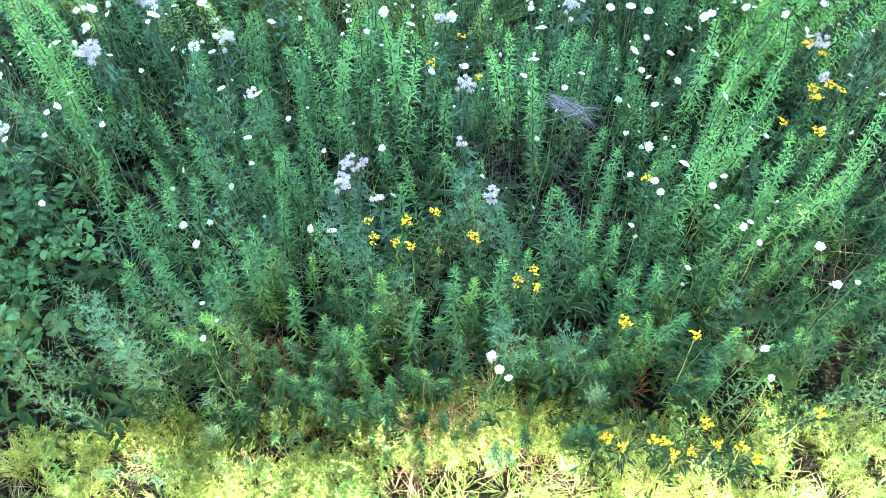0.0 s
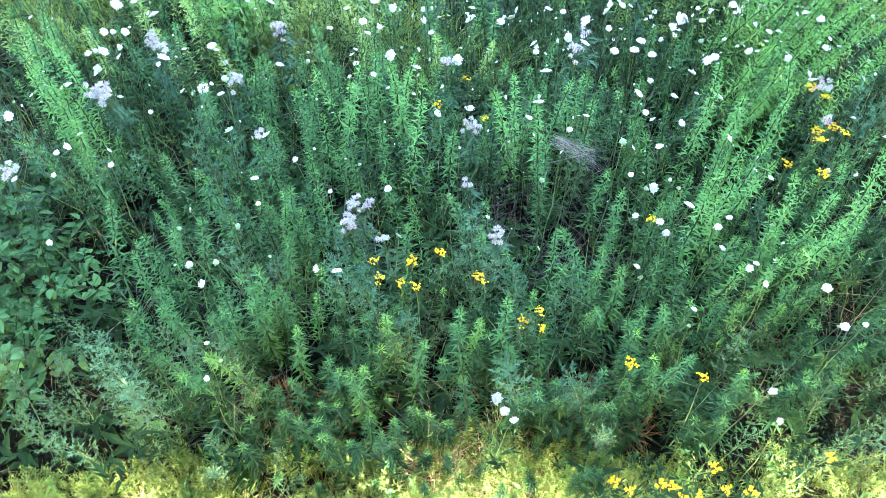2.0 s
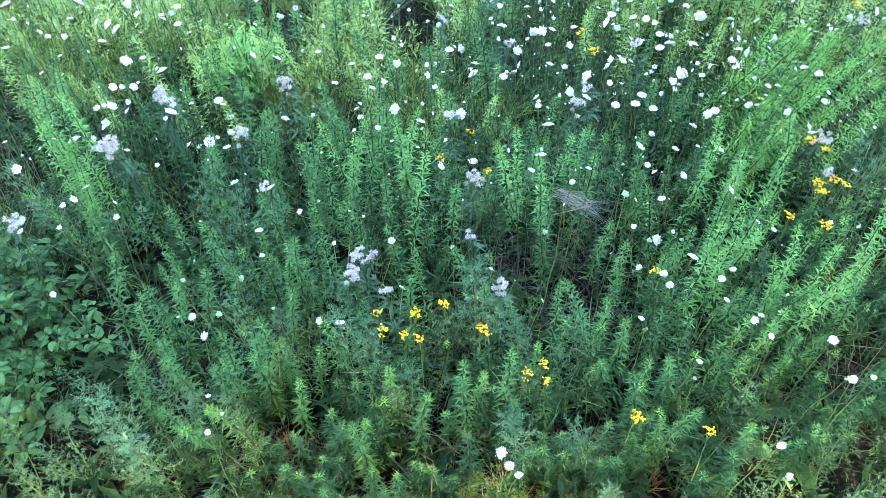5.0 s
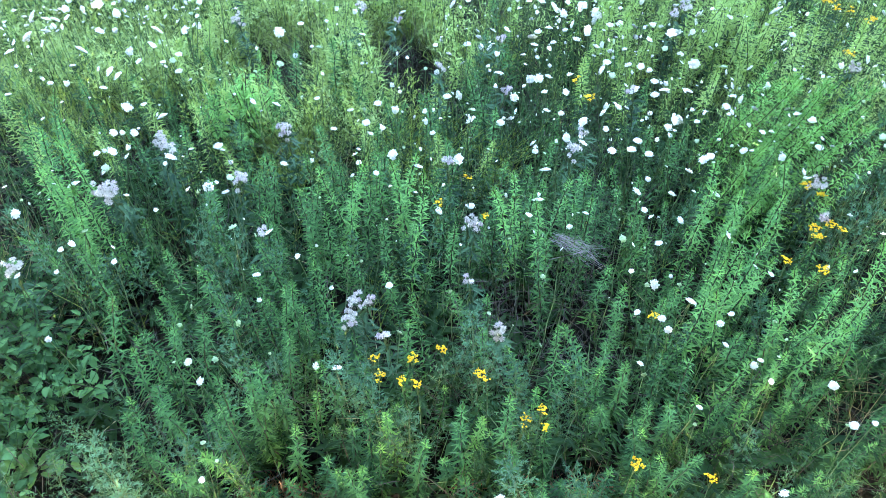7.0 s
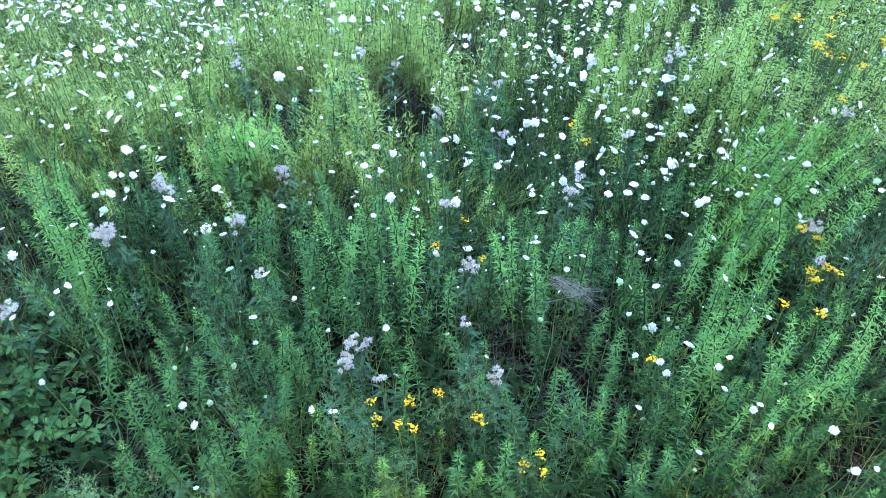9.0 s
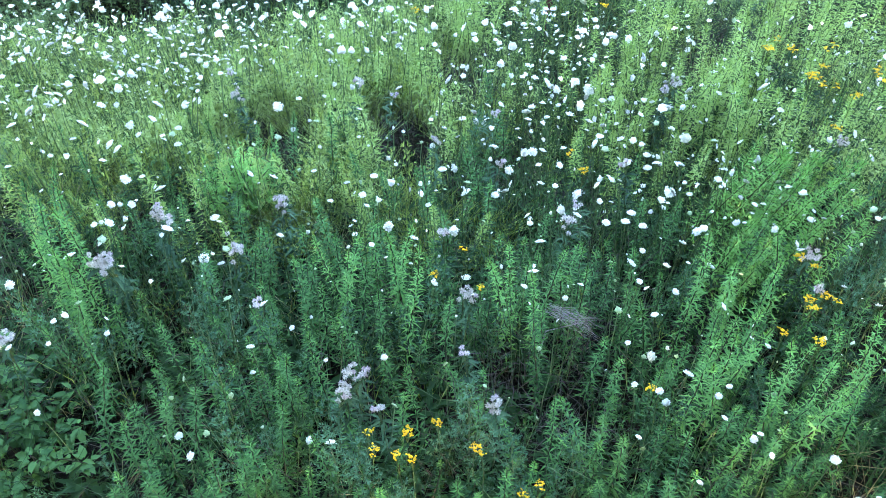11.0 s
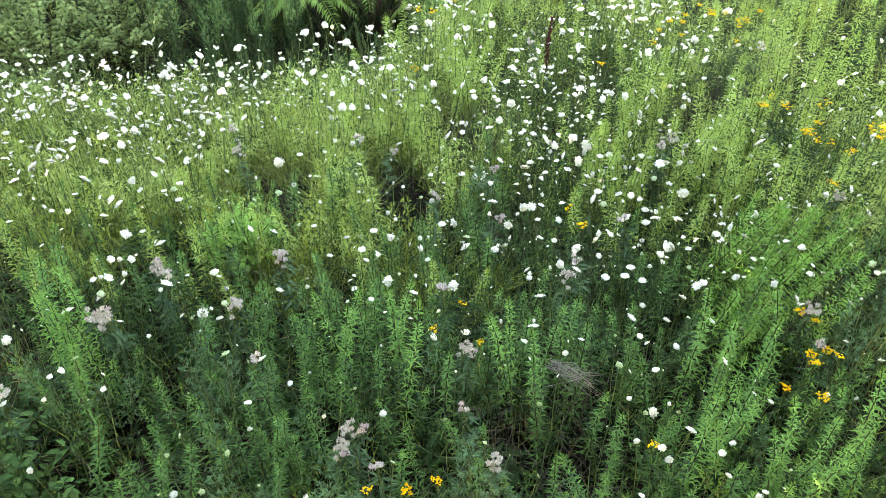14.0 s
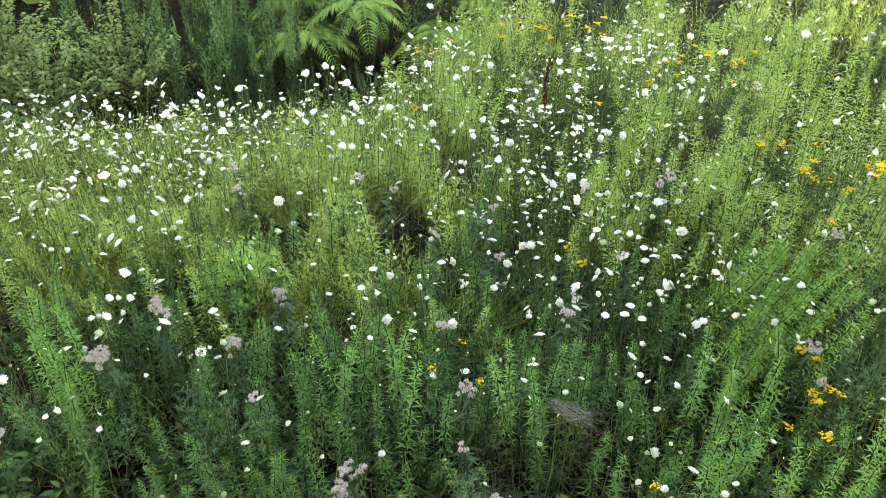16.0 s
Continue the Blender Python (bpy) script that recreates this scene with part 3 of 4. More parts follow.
TANSY_NEAR = [
    (1.43, 1.07), (1.03, 1.08), (1.12, 1.11), (1.25, 1.13), (1.34, 1.13), (0.76, 1.14),
    (0.84, 1.15), (1.07, 1.15), (0.97, 1.17), (1.24, 1.27), (1.78, 1.28), (1.17, 1.59),
    (0.85, 1.65), (0.45, 1.83), (0.36, 1.87), (0.44, 1.92), (-0.16, 2.07), (-0.24, 2.08),
    (0.17, 2.10), (-0.34, 2.11), (0.14, 2.12), (-0.18, 2.21), (-0.37, 2.21), (-0.04, 2.26),
    (1.05, 2.48), (2.02, 2.78), (1.85, 2.86), (2.07, 3.02), (2.22, 3.07), (2.06, 3.09),
    (2.16, 3.12), (0.20, 3.18), (-0.06, 3.28), (2.18, 3.35), (2.12, 3.43), (0.11, 3.49),
    (0.93, 4.25), (0.85, 4.44), (2.78, 4.75),
]
TANSY_FAR = [
    (2.81, 4.75), (3.10, 5.16), (3.38, 5.36), (2.83, 5.44), (3.38, 5.53), (2.82, 5.81),
    (2.64, 5.84), (3.17, 5.88), (-0.26, 6.48), (1.39, 6.57), (1.94, 6.99), (2.20, 7.45),
    (2.94, 7.49), (2.78, 7.63), (-0.12, 7.67), (-0.26, 7.70), (2.57, 7.83), (0.08, 7.95),
    (1.08, 8.28), (1.33, 8.35), (0.82, 8.46),
]
THISTLE = [
    (-0.35, 2.27), (0.27, 2.34), (-0.53, 2.39), (-0.51, 2.44), (-0.49, 2.54), (-0.41, 2.55),
    (0.14, 2.69), (-2.35, 2.72), (-1.05, 3.01), (0.16, 3.05), (0.14, 3.08), (2.09, 3.14),
    (-1.98, 3.29), (-1.99, 3.35), (-2.03, 3.36), (2.17, 3.39), (-1.25, 3.46), (-0.02, 3.61),
    (0.79, 3.69), (-1.73, 3.71), (-1.76, 3.75), (-1.80, 3.79), (0.84, 3.82), (-1.05, 3.87),
    (-1.05, 3.91), (1.20, 4.26), (0.37, 4.29), (-0.08, 4.51), (2.73, 4.51), (2.73, 4.52),
    (0.37, 4.86), (-0.40, 5.11), (-1.53, 5.11), (1.63, 5.20), (1.73, 5.24), (-0.64, 5.28),
    (-1.67, 5.40), (2.89, 6.83), (0.76, 6.95),
]

random.seed(3)
tall_gold = [goldenrod("tall leafy goldenrod stalk not yet in bloom", h, f) for h, f in ((0.98, 1.0), (0.93, 1.1), (1.0, 0.95), (0.9, 1.15), (0.96, 1.05), (0.88, 0.95))]
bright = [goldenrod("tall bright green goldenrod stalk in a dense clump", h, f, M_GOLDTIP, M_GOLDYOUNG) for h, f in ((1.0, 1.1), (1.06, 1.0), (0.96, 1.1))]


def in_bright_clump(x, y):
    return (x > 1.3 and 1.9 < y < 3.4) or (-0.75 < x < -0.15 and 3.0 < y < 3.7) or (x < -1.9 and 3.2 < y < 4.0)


stalks = GOLDENROD_NEAR + GOLDENROD_MIDDLE + GOLDENROD_FAR
broad = [goldenrod("leafy goldenrod stalk with long narrow leaves and a star-shaped top", h, f, None, M_GOLDMID, 1.1) for h, f in ((0.9, 1.0), (0.84, 1.05), (0.95, 0.95))]
set_out(tall_gold, [p for p in stalks if not in_bright_clump(*p) and p[1] > 2.55], (0.9, 1.05), 0.07)
set_out(broad, [p for p in stalks if not in_bright_clump(*p) and p[1] <= 2.55], (0.92, 1.06), 0.07)
# the lit look of these clumps is put into brighter leaf colours
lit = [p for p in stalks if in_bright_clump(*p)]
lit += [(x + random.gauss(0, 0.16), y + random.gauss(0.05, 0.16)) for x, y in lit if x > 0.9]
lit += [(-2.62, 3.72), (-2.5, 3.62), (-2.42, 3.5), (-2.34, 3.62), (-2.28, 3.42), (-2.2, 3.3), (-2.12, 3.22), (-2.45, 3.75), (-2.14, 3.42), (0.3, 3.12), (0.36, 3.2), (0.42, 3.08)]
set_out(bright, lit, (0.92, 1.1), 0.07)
edge_gold = [goldenrod("short star-shaped goldenrod shoot at the meadow's edge", h, f, M_GOLDEDGE, M_GOLDMID, 1.0) for h, f in ((0.5, 0.75), (0.46, 0.7), (0.54, 0.75))]
shoots = [(random.uniform(-1.5, 1.4), random.uniform(1.5, 2.15)) for i in range(46)]
set_out(edge_gold, GOLDENROD_EDGE + shoots, (0.9, 1.15), 0.05)
for i in range(26):
    copy_thing(edge_gold[i % 3], scatter_pose(random.uniform(-0.9, 0.95), random.uniform(1.18, 1.5), random.uniform(0.45, 0.7) / edge_gold[i % 3].scale[0], 0.08))

between = [goldenrod("slender leafy goldenrod stalk standing among others", h, f, leaf, tip, k) for h, f, leaf, tip, k in (
    (0.74, 0.85, None, M_GOLDMID, 0.95), (0.66, 0.8, None, M_GOLDMID, 0.9), (0.8, 0.9, None, None, 1.0), (0.7, 0.85, M_GOLDTIP, M_GOLDYOUNG, 0.95), (0.62, 0.75, M_GOLD, M_GOLDYOUNG, 0.9))]


def stalk_share(x, y):
    """How thickly slender stalks stand: few among the flowers farther back, in the dry tangle, by the bramble and in the dark gap."""
    if (0.25 < x < 0.95 and 2.45 < y < 3.15) or (x < -1.7 and y < 3.0) or (-1.55 < x < -1.1 and 4.7 < y < 5.6) or (-0.75 < x < 0.1 and 4.8 < y < 5.8) or (1.6 < x < 2.8 and 3.35 < y < 4.5):
        return 0.08
    return 0.56 if y < 3.5 else 0.25 if y < 4.4 else 0.18


rows = [(0.17 * i + 0.085 * (j % 2), 1.75 + 0.16 * j) for j in range(24) for i in range(-20, 21)]
rows = [(x + random.gauss(0, 0.05), y + random.gauss(0, 0.05)) for x, y in rows if abs(x) < 0.75 + 0.56 * y]
rows = [p for p in rows if random.random() < stalk_share(*p)]
set_out(between, [p for p in rows if p[1] < 2.3], (0.82, 1.18), 0.09)

leaning = [goldenrod("bright green goldenrod stalk leaning over sideways", h, 1.5, M_GOLDYOUNG, M_GOLDYOUNG, 1.3) for h in (1.1, 1.0, 1.15)]
for i in range(24):
    x, y = GOLDENROD_LEANING[i % 10]
    x, y = x + random.gauss(0.05, 0.16) * (i > 9), y + random.gauss(0, 0.2) * (i > 9)
    m = Matrix.LocRotScale((x - 0.4, y - 0.05, float(ground_z(x, y))), Euler((-0.05, 0.4 + 0.12 * random.random(), random.uniform(-0.3, 0.3))), None)
    if i < 3:
        leaning[i].matrix_basis = m
    else:
        copy_thing(leaning[i % 3], m)

worms = [wormwood("feathery blue-green wormwood stalk", h) for h in (0.92, 0.85, 1.0, 0.78)]
set_out(worms, WORMWOOD, (0.95, 1.15), 0.1)
WORMWOOD_SIDES = [(-2.35, 1.5), (-2.2, 1.62), (-2.1, 1.45), (-1.95, 1.4), (-1.8, 1.5), (-1.72, 1.38), (-1.6, 1.85), (-1.75, 1.95), (-1.65, 2.1), (-1.9, 1.85), (-2.05, 1.8), (-1.55, 2.0), (-1.85, 2.1), (2.2, 1.45), (2.35, 1.6), (2.1, 1.75), (2.3, 1.85), (2.45, 1.7), (2.0, 1.4), (1.9, 1.65)]
for x, y in WORMWOOD_EDGE + WORMWOOD_SIDES:
    copy_thing(random.choice(worms), scatter_pose(x, y, random.uniform(0.5, 0.65), 0.2))

carrots = [wild_carrot("wild carrot with a flat white umbel on a thin stem", 0.85, r) for r in (0.016, 0.019, 0.022, 0.028, 0.021, 0.014)]
carrots += [wild_carrot("wild carrot with a small greenish closing umbel", 0.85, r, True) for r in (0.009, 0.013)]
set_out(carrots, LACE_NEAR, lean=0.0, top=0.85)
middling = [wild_carrot("wild carrot with a white umbel over the goldenrod", 0.85, r, False, 0.4) for r in (0.02, 0.027, 0.034, 0.023, 0.03, 0.014)]
set_out(middling, LACE_CENTRE + LACE_MIDDLE, lean=0.0, top=0.85)
large = [wild_carrot("wild carrot with a broad white umbel in the flowery bank", 0.85, r, False, 0.45) for r in (0.02, 0.026, 0.03, 0.034, 0.04, 0.024)]
set_out(large, LACE_BANK + LACE_FAR, lean=0.0, top=0.85)

tansies = [tansy("tansy with a cluster of golden-yellow button flowers", 0.8, c) for c in (4, 6, 3, 5)]
set_out(tansies, TANSY_NEAR[11:], lean=0.0, top=0.8)
tall_tansies = [tansy("tall tansy with golden-yellow button flowers in the far meadow", 1.0, c) for c in (5, 7, 4, 6)]
set_out(tall_tansies, [(0.94 * x, 0.94 * y) for x, y in TANSY_FAR] + [(x + random.gauss(0, 0.16), y + random.gauss(0, 0.16)) for x, y in ((3.13, 5.08), (2.82, 4.92), (2.63, 5.08), (2.68, 5.48), (2.52, 7.05), (2.1, 7.05), (2.78, 7.05), (0.8, 7.8), (1.2, 8.0), (1.6, 7.7)) * 4], lean=0.0, top=1.0)
low_tansies = [tansy("short tansy with yellow button flowers in the sunlit edge", 0.52, c) for c in (5, 4)]
set_out(low_tansies, TANSY_NEAR[:11], (0.95, 1.05), 0.03)

thistles = [thistle("creeping thistle with lilac heads and white down", 0.85, c) for c in (5, 8, 4, 10)]
set_out(thistles, THISTLE, lean=0.02, top=0.85)


# ------------------------------------------------------------------ undergrowth and filling plants
HOLLOWS = [(-1.32, 5.25, 0.36), (-0.4, 5.45, 0.34), (0.08, 6.35, 0.28), (-1.75, 2.05, 0.2), (-1.22, 4.93, 0.26), (-0.36, 5.08, 0.3), (0.08, 5.95, 0.22)]     # bare, dark gaps


def free_spots(n, x0, x1, y0, y1, keep=None):
    """Seeded spots inside the meadow's wedge."""
    out = []
    while len(out) < n:
        x, y = rng.uniform(x0, x1), rng.uniform(y0, y1)
        if abs(x) > 1.9 + 0.52 * y:
            continue
        if any((x - a) ** 2 + (y - b) ** 2 < r * r for a, b, r in HOLLOWS):
            continue
        if keep is None or keep(x, y):
            out.append((x, y))
    return np.array(out)


def meadow(x, y):
    """Where tall plants stand: not on the open near strip, not in the dip."""
    return y > 1.5 + 0.08 * math.sin(3 * x) - 0.1 * abs(x) and y < rim(x) + 0.25 and not (x < -1.75 and 1.4 < y < 2.9)


def on_ground(p):
    return np.column_stack([p, ground_z(p[:, 0], p[:, 1])])


def stuff(name, vf, material, label, category):
    return tagged(new(name, mesh(name, vf, material)), label, category, kind="stuff")


# wormwood and goldenrod between the single stalks
for x, y in [(2.72, 3.6), (2.85, 3.8), (2.78, 3.45), (2.95, 3.95)]:
    copy_thing(random.choice(worms), scatter_pose(x, y, random.uniform(1.05, 1.2), 0.1))
for i in range(12):
    copy_thing(random.choice(worms), scatter_pose(random.uniform(-2.2, -0.8), random.uniform(1.08, 1.38), random.uniform(0.3, 0.42), 0.2))
more = free_spots(60, -3.5, 3.5, 1.5, 5.2, meadow)
for x, y in more:
    copy_thing(random.choice(worms), scatter_pose(x, y, random.uniform(0.55, 0.85), 0.12))


def gold_stand(places, heights, low, high, name, label, leaf, stem, tip, full=1.0, long=1.0):
    """Goldenrod too many to count, as one joined stand of leaves, stems and tips."""
    p = on_ground(np.array(places))
    stems, body, tips = [], [], []
    for i, h in enumerate(heights):
        q = p[i::len(heights)]
        g = goldenrod_parts(h, full, long)
        turn, size = rng.uniform(0, 6.3, len(q)), rng.uniform(low, high, len(q))
        state = rng.bit_generator.state
        for src, dst in zip(g, (stems, body, tips)):
            rng.bit_generator.state = state
            dst.append(spread(src, q, turn, size, 0.1))
    ob = stuff(name, joined(body), leaf, label, "goldenrod")
    tagged(part("stems", joined(stems), stem, ob), kind="stuff")
    tagged(part("leafy_tips", joined(tips), tip, ob), kind="stuff")


def gold_mass(n, low, high, area, name, label, material):
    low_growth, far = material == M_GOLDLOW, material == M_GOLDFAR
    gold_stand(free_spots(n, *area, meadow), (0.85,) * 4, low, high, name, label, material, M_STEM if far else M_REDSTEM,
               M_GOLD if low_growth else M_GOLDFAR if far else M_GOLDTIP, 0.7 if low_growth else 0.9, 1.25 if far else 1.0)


gold_stand([p for p in rows if p[1] >= 2.3], (0.74, 0.66, 0.8, 0.7, 0.62), 0.82, 1.18, "slender_goldenrod", "slender leafy goldenrod stalks standing close together", M_GOLD, M_REDSTEM, M_GOLDTIP, 0.85, 0.95)
gold_mass(72, 0.55, 0.9, (1.5, 3.2, 1.7, 2.9), "edge_goldenrod", "leafy goldenrod stalks at the meadow's sunlit edge", M_GOLD)
gold_mass(150, 0.3, 0.5, (-6, 6, 1.5, 6), "goldenrod_growth", "dense young goldenrod filling the meadow, leaves darkened for the shade between the flowers", M_GOLDLOW)
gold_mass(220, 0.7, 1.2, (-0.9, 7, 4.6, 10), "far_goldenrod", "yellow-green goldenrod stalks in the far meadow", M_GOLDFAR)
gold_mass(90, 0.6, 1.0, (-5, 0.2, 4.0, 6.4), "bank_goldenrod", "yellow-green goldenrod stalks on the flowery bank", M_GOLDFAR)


FAR_CLUMPS = [(0.22, 6.76), (1.31, 5.32), (1.42, 5.46), (1.77, 6.32), (2.09, 5.4), (2.3, 5.61), (1.95, 5.08), (2.46, 5.65), (3.17, 6.87), (3.54, 6.76), (3.75, 6.53), (1.2, 5.16), (1.87, 6.12), (2.2, 5.0), (2.6, 4.7), (0.35, 6.6)]
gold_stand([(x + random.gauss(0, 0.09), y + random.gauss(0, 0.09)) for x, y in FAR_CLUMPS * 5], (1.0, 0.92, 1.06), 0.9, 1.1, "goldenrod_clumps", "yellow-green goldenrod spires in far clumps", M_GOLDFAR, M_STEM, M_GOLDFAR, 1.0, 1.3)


def feather_mass(n, low, high, area, keep, material, name, label):
    gs = [wormwood_parts(0.85, 18, 0.13, 0.04, 9, 1.4) for i in range(4)]
    stems, body = [], []
    for g in gs:
        p = on_ground(free_spots(n // 4, *area, keep))
        turn, size = rng.uniform(0, 6.3, len(p)), rng.uniform(low, high, len(p))
        state = rng.bit_generator.state
        for src, dst in ((g[0], stems), (g[2], body)):
            rng.bit_generator.state = state
            dst.append(spread(src, p, turn, size, 0.1))
    ob = stuff(name, joined(body), material, label, "meadow plants")
    tagged(part("stems", joined(stems), M_STEM, ob), kind="stuff")


feather_mass(60, 0.6, 0.9, (-0.9, 7, 4.4, 10), meadow, M_GOLDFAR, "far_feathery_herbs", "feathery yellow-green herbs in the far meadow")
feather_mass(110, 0.5, 0.9, (-5, 0, 4.2, 6.5), meadow, M_SEDGE, "bank_feathery_herbs", "feathery yellow-green herbs on the flowery bank")
feather_mass(110, 0.5, 0.9, (-4, 4, 1.6, 5), meadow, M_LACE, "feathery_herbs", "feathery green herbs between the goldenrod")


def carrot_mass(n, area, keep, name, label, big=1.0, material=M_WHITE):
    gs = [carrot_parts(0.85, r * big, 9, 8, 0.6) for r in (0.008, 0.014, 0.02, 0.031, 0.011, 0.024)]
    stems, body, heads = [], [], []
    for g in gs:
        p = on_ground(free_spots(n // 6, *area, keep))
        turn, size = rng.uniform(0, 6.3, len(p)), rng.uniform(0.66, 1.2, len(p))
        state = rng.bit_generator.state
        for src, dst in zip(g, (stems, body, heads)):
            rng.bit_generator.state = state
            dst.append(spread(src, p, turn, size, 0.08))
    ob = stuff(name, joined(body), M_LACE, label, "wild carrot")
    part("stems", joined(stems), M_STALK, ob)
    part("flower_heads", joined(heads), material, ob)
    for c in ob.children:
        c["kind"] = "stuff"


carrot_mass(1020, (-5.2, 0.3, 5.0, 8.4), lambda x, y: 5.2 + 0.25 * math.sin(2 * x) < y < rim(x) + 0.1 + 0.1 * math.sin(9 * x) and rng.random() < (0.25 + 0.75 * (y - 5) / (rim(x) - 5)) * (1.0 if x < -1.6 else 0.5), "wild_carrot_bank", "thick bank of white wild carrot above the dip", 1.1)
carrot_mass(480, (-0.6, 6, 4.2, 9.5), meadow, "wild_carrot_field", "scattered white wild carrot in the far meadow", 1.08)
carrot_mass(300, (0.1, 2.2, 3.7, 7.8), None, "wild_carrot_drift", "dense drift of white wild carrot in the middle of the meadow", 1.1)
carrot_mass(420, (-5, 5, 2.2, 8), meadow, "wild_carrot_buds", "small greenish-white wild carrot buds over the meadow", 0.7, M_BUD)
carrot_mass(480, (-4, 4, 2.7, 6), None, "wild_carrot_scatter", "small wild carrot heads among the goldenrod", 0.72)


WHITE = [(1.6, 7.5), (0.8, 7.0), (0.8, 6.2), (1.0, 5.9), (2.2, 6.8), (1.9, 7.7), (0.9, 5.1)]
carrot_mass(200, (0.3, 2.7, 4.8, 8.1), lambda x, y: any((x - a) ** 2 + (y - b) ** 2 < 0.16 for a, b in WHITE), "wild_carrot_clusters", "crowded clusters of white wild carrot in the far meadow", 1.15)


def under_sprig(n, tall, size, wide):
    h = rng.uniform(0.0, tall, n)
    way = ring(n) + np.array([0, 0, 1.0]) * rng.uniform(0, 1.0, n)[:, None]
    at = ring(n, 2) * 0.03 + np.array([0, 0, 1.0]) * h[:, None]
    s = size * rng.uniform(0.7, 1.3, n)
    return leaves(at, way, s, s * wide, 0.3)


def under_mass(kinds, n, area, keep, sizes, name, label, material, category="undergrowth"):
    out = []
    for k in kinds:
        p = on_ground(free_spots(n // len(kinds), *area, keep))
        out.append(spread(k, p, rng.uniform(0, 6.3, len(p)), rng.uniform(*sizes, len(p)), 0.12))
    return stuff(name, joined(out), material, label, category)


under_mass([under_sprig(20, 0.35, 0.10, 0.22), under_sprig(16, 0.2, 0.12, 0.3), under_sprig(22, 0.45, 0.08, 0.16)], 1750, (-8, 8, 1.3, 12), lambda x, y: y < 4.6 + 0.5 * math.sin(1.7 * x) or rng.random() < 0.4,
           (0.7, 1.25), "undergrowth", "green mixed low leaves, coloured dark for the shade under the flowers", M_UNDER)


def patchy(x, y):
    return noise.noise(Vector((x * 1.3, y * 1.3, 0.0))) > -0.12


def blades(n, tall, wide, spread_):
    a = rng.uniform(0, 6.3, n)
    out = np.stack([np.cos(a), np.sin(a), np.zeros(n)], 1)
    way = unit(out * rng.uniform(0.1, spread_, n)[:, None] + (0, 0, 1))
    return slim(out * rng.uniform(0, 0.04, n)[:, None], way, tall * rng.uniform(0.5, 1.1, n), wide, 0.35, 0.1, 0.5)


BROWN = [(0.44, 5.65, 0.22), (2.06, 6.28, 0.3), (-0.12, 5.25, 0.25), (-0.5, 5.49, 0.3), (-0.04, 6.28, 0.25), (2.77, 6.8, 0.4), (-1.3, 5.18, 0.3), (1.0, 4.5, 0.25), (1.35, 6.68, 0.2), (0.5, 4.9, 0.3)]


def brown(x, y):
    return any((x - a) ** 2 + (y - b) ** 2 < r * r for a, b, r in BROWN)


def soft_patch(x, y):
    return y > 4.6 + 0.4 * math.sin(1.9 * x) and meadow(x, y) and not brown(x, y) and (x < -0.4 or noise.noise(Vector((x * 1.1, y * 0.9, 5.0))) > 0.02)


def ferny_low(n):
    """Fine upright sprays of small light leaves."""
    a, r = rng.uniform(0, 6.3, n), rng.uniform(0, 0.14, n)
    at = np.stack([r * np.cos(a), r * np.sin(a), 0.62 * np.sqrt(rng.uniform(0.1, 1, n))], 1)
    return slim(at, unit(rng.normal(0, 1, (n, 3)) + (0, 0, 0.25)), rng.uniform(0.03, 0.075, n), 0.009, 0.2)


under_mass([blades(16, 0.55, 0.006, 0.5), blades(12, 0.75, 0.005, 0.35)], 420, (-8, 8, 2.6, 11), patchy, (0.5, 0.9), "meadow_grass", "thin green grass tufts between the plants", M_SEDGE, "grass")
under_mass([blades(14, 0.7, 0.006, 0.45), blades(20, 0.6, 0.005, 0.5)], 480, (-6, 0.5, 4.0, 6.7), patchy, (0.6, 1.0), "bank_grass", "tall yellow-green grass on the flowery bank", M_SEDGE, "grass")
under_mass([blades(14, 0.7, 0.006, 0.45), blades(20, 0.6, 0.005, 0.5)], 260, (-1, 8, 4.6, 11), lambda x, y: patchy(x, y) and meadow(x, y), (0.55, 0.95), "far_grass", "tall yellow-green grass in the far meadow", M_SEDGE, "grass")
under_mass([blades(34, 0.5, 0.005, 0.7), blades(30, 0.42, 0.006, 0.9), ferny_low(70), ferny_low(60), ferny_low(70)], 1500, (-6, 8, 4.3, 10), soft_patch, (0.65, 1.1), "soft_grass",
           "soft fine light green grass and herbs under the white flowers", M_SOFT, "grass")
under_mass([ferny_low(80), ferny_low(80), blades(36, 0.6, 0.005, 0.6)], 850, (-5, 0.2, 4.9, 8.3), lambda x, y: not brown(x, y) and y < rim(x) + 0.15 and y > 5.0 + 0.25 * math.sin(3 * x), (0.7, 1.15), "bank_soft_grass",
           "soft pale green grass and herbs on the flowery bank", M_SOFT, "grass")
under_mass([blades(9, 0.6, 0.004, 0.9), blades(7, 0.4, 0.004, 1.6)], 210, (-5, 5, 2.1, 8), None, (0.7, 1.2), "dry_grass", "straw-coloured dead grass stalks", M_STRAW, "grass")


def wisps(n):
    """Thin bare stems and dead stalks leaning every way."""
    a, r = rng.uniform(0, 6.3, n), rng.uniform(0, 0.16, n)
    at = np.stack([r * np.cos(a), r * np.sin(a), rng.uniform(0.05, 0.4, n)], 1)
    way = unit(rng.normal(0, 0.75, (n, 3)) + (0, 0, 0.8))
    return slim(at, way, rng.uniform(0.12, 0.34, n), 0.0035, 0.15, 0.0, 0.5)


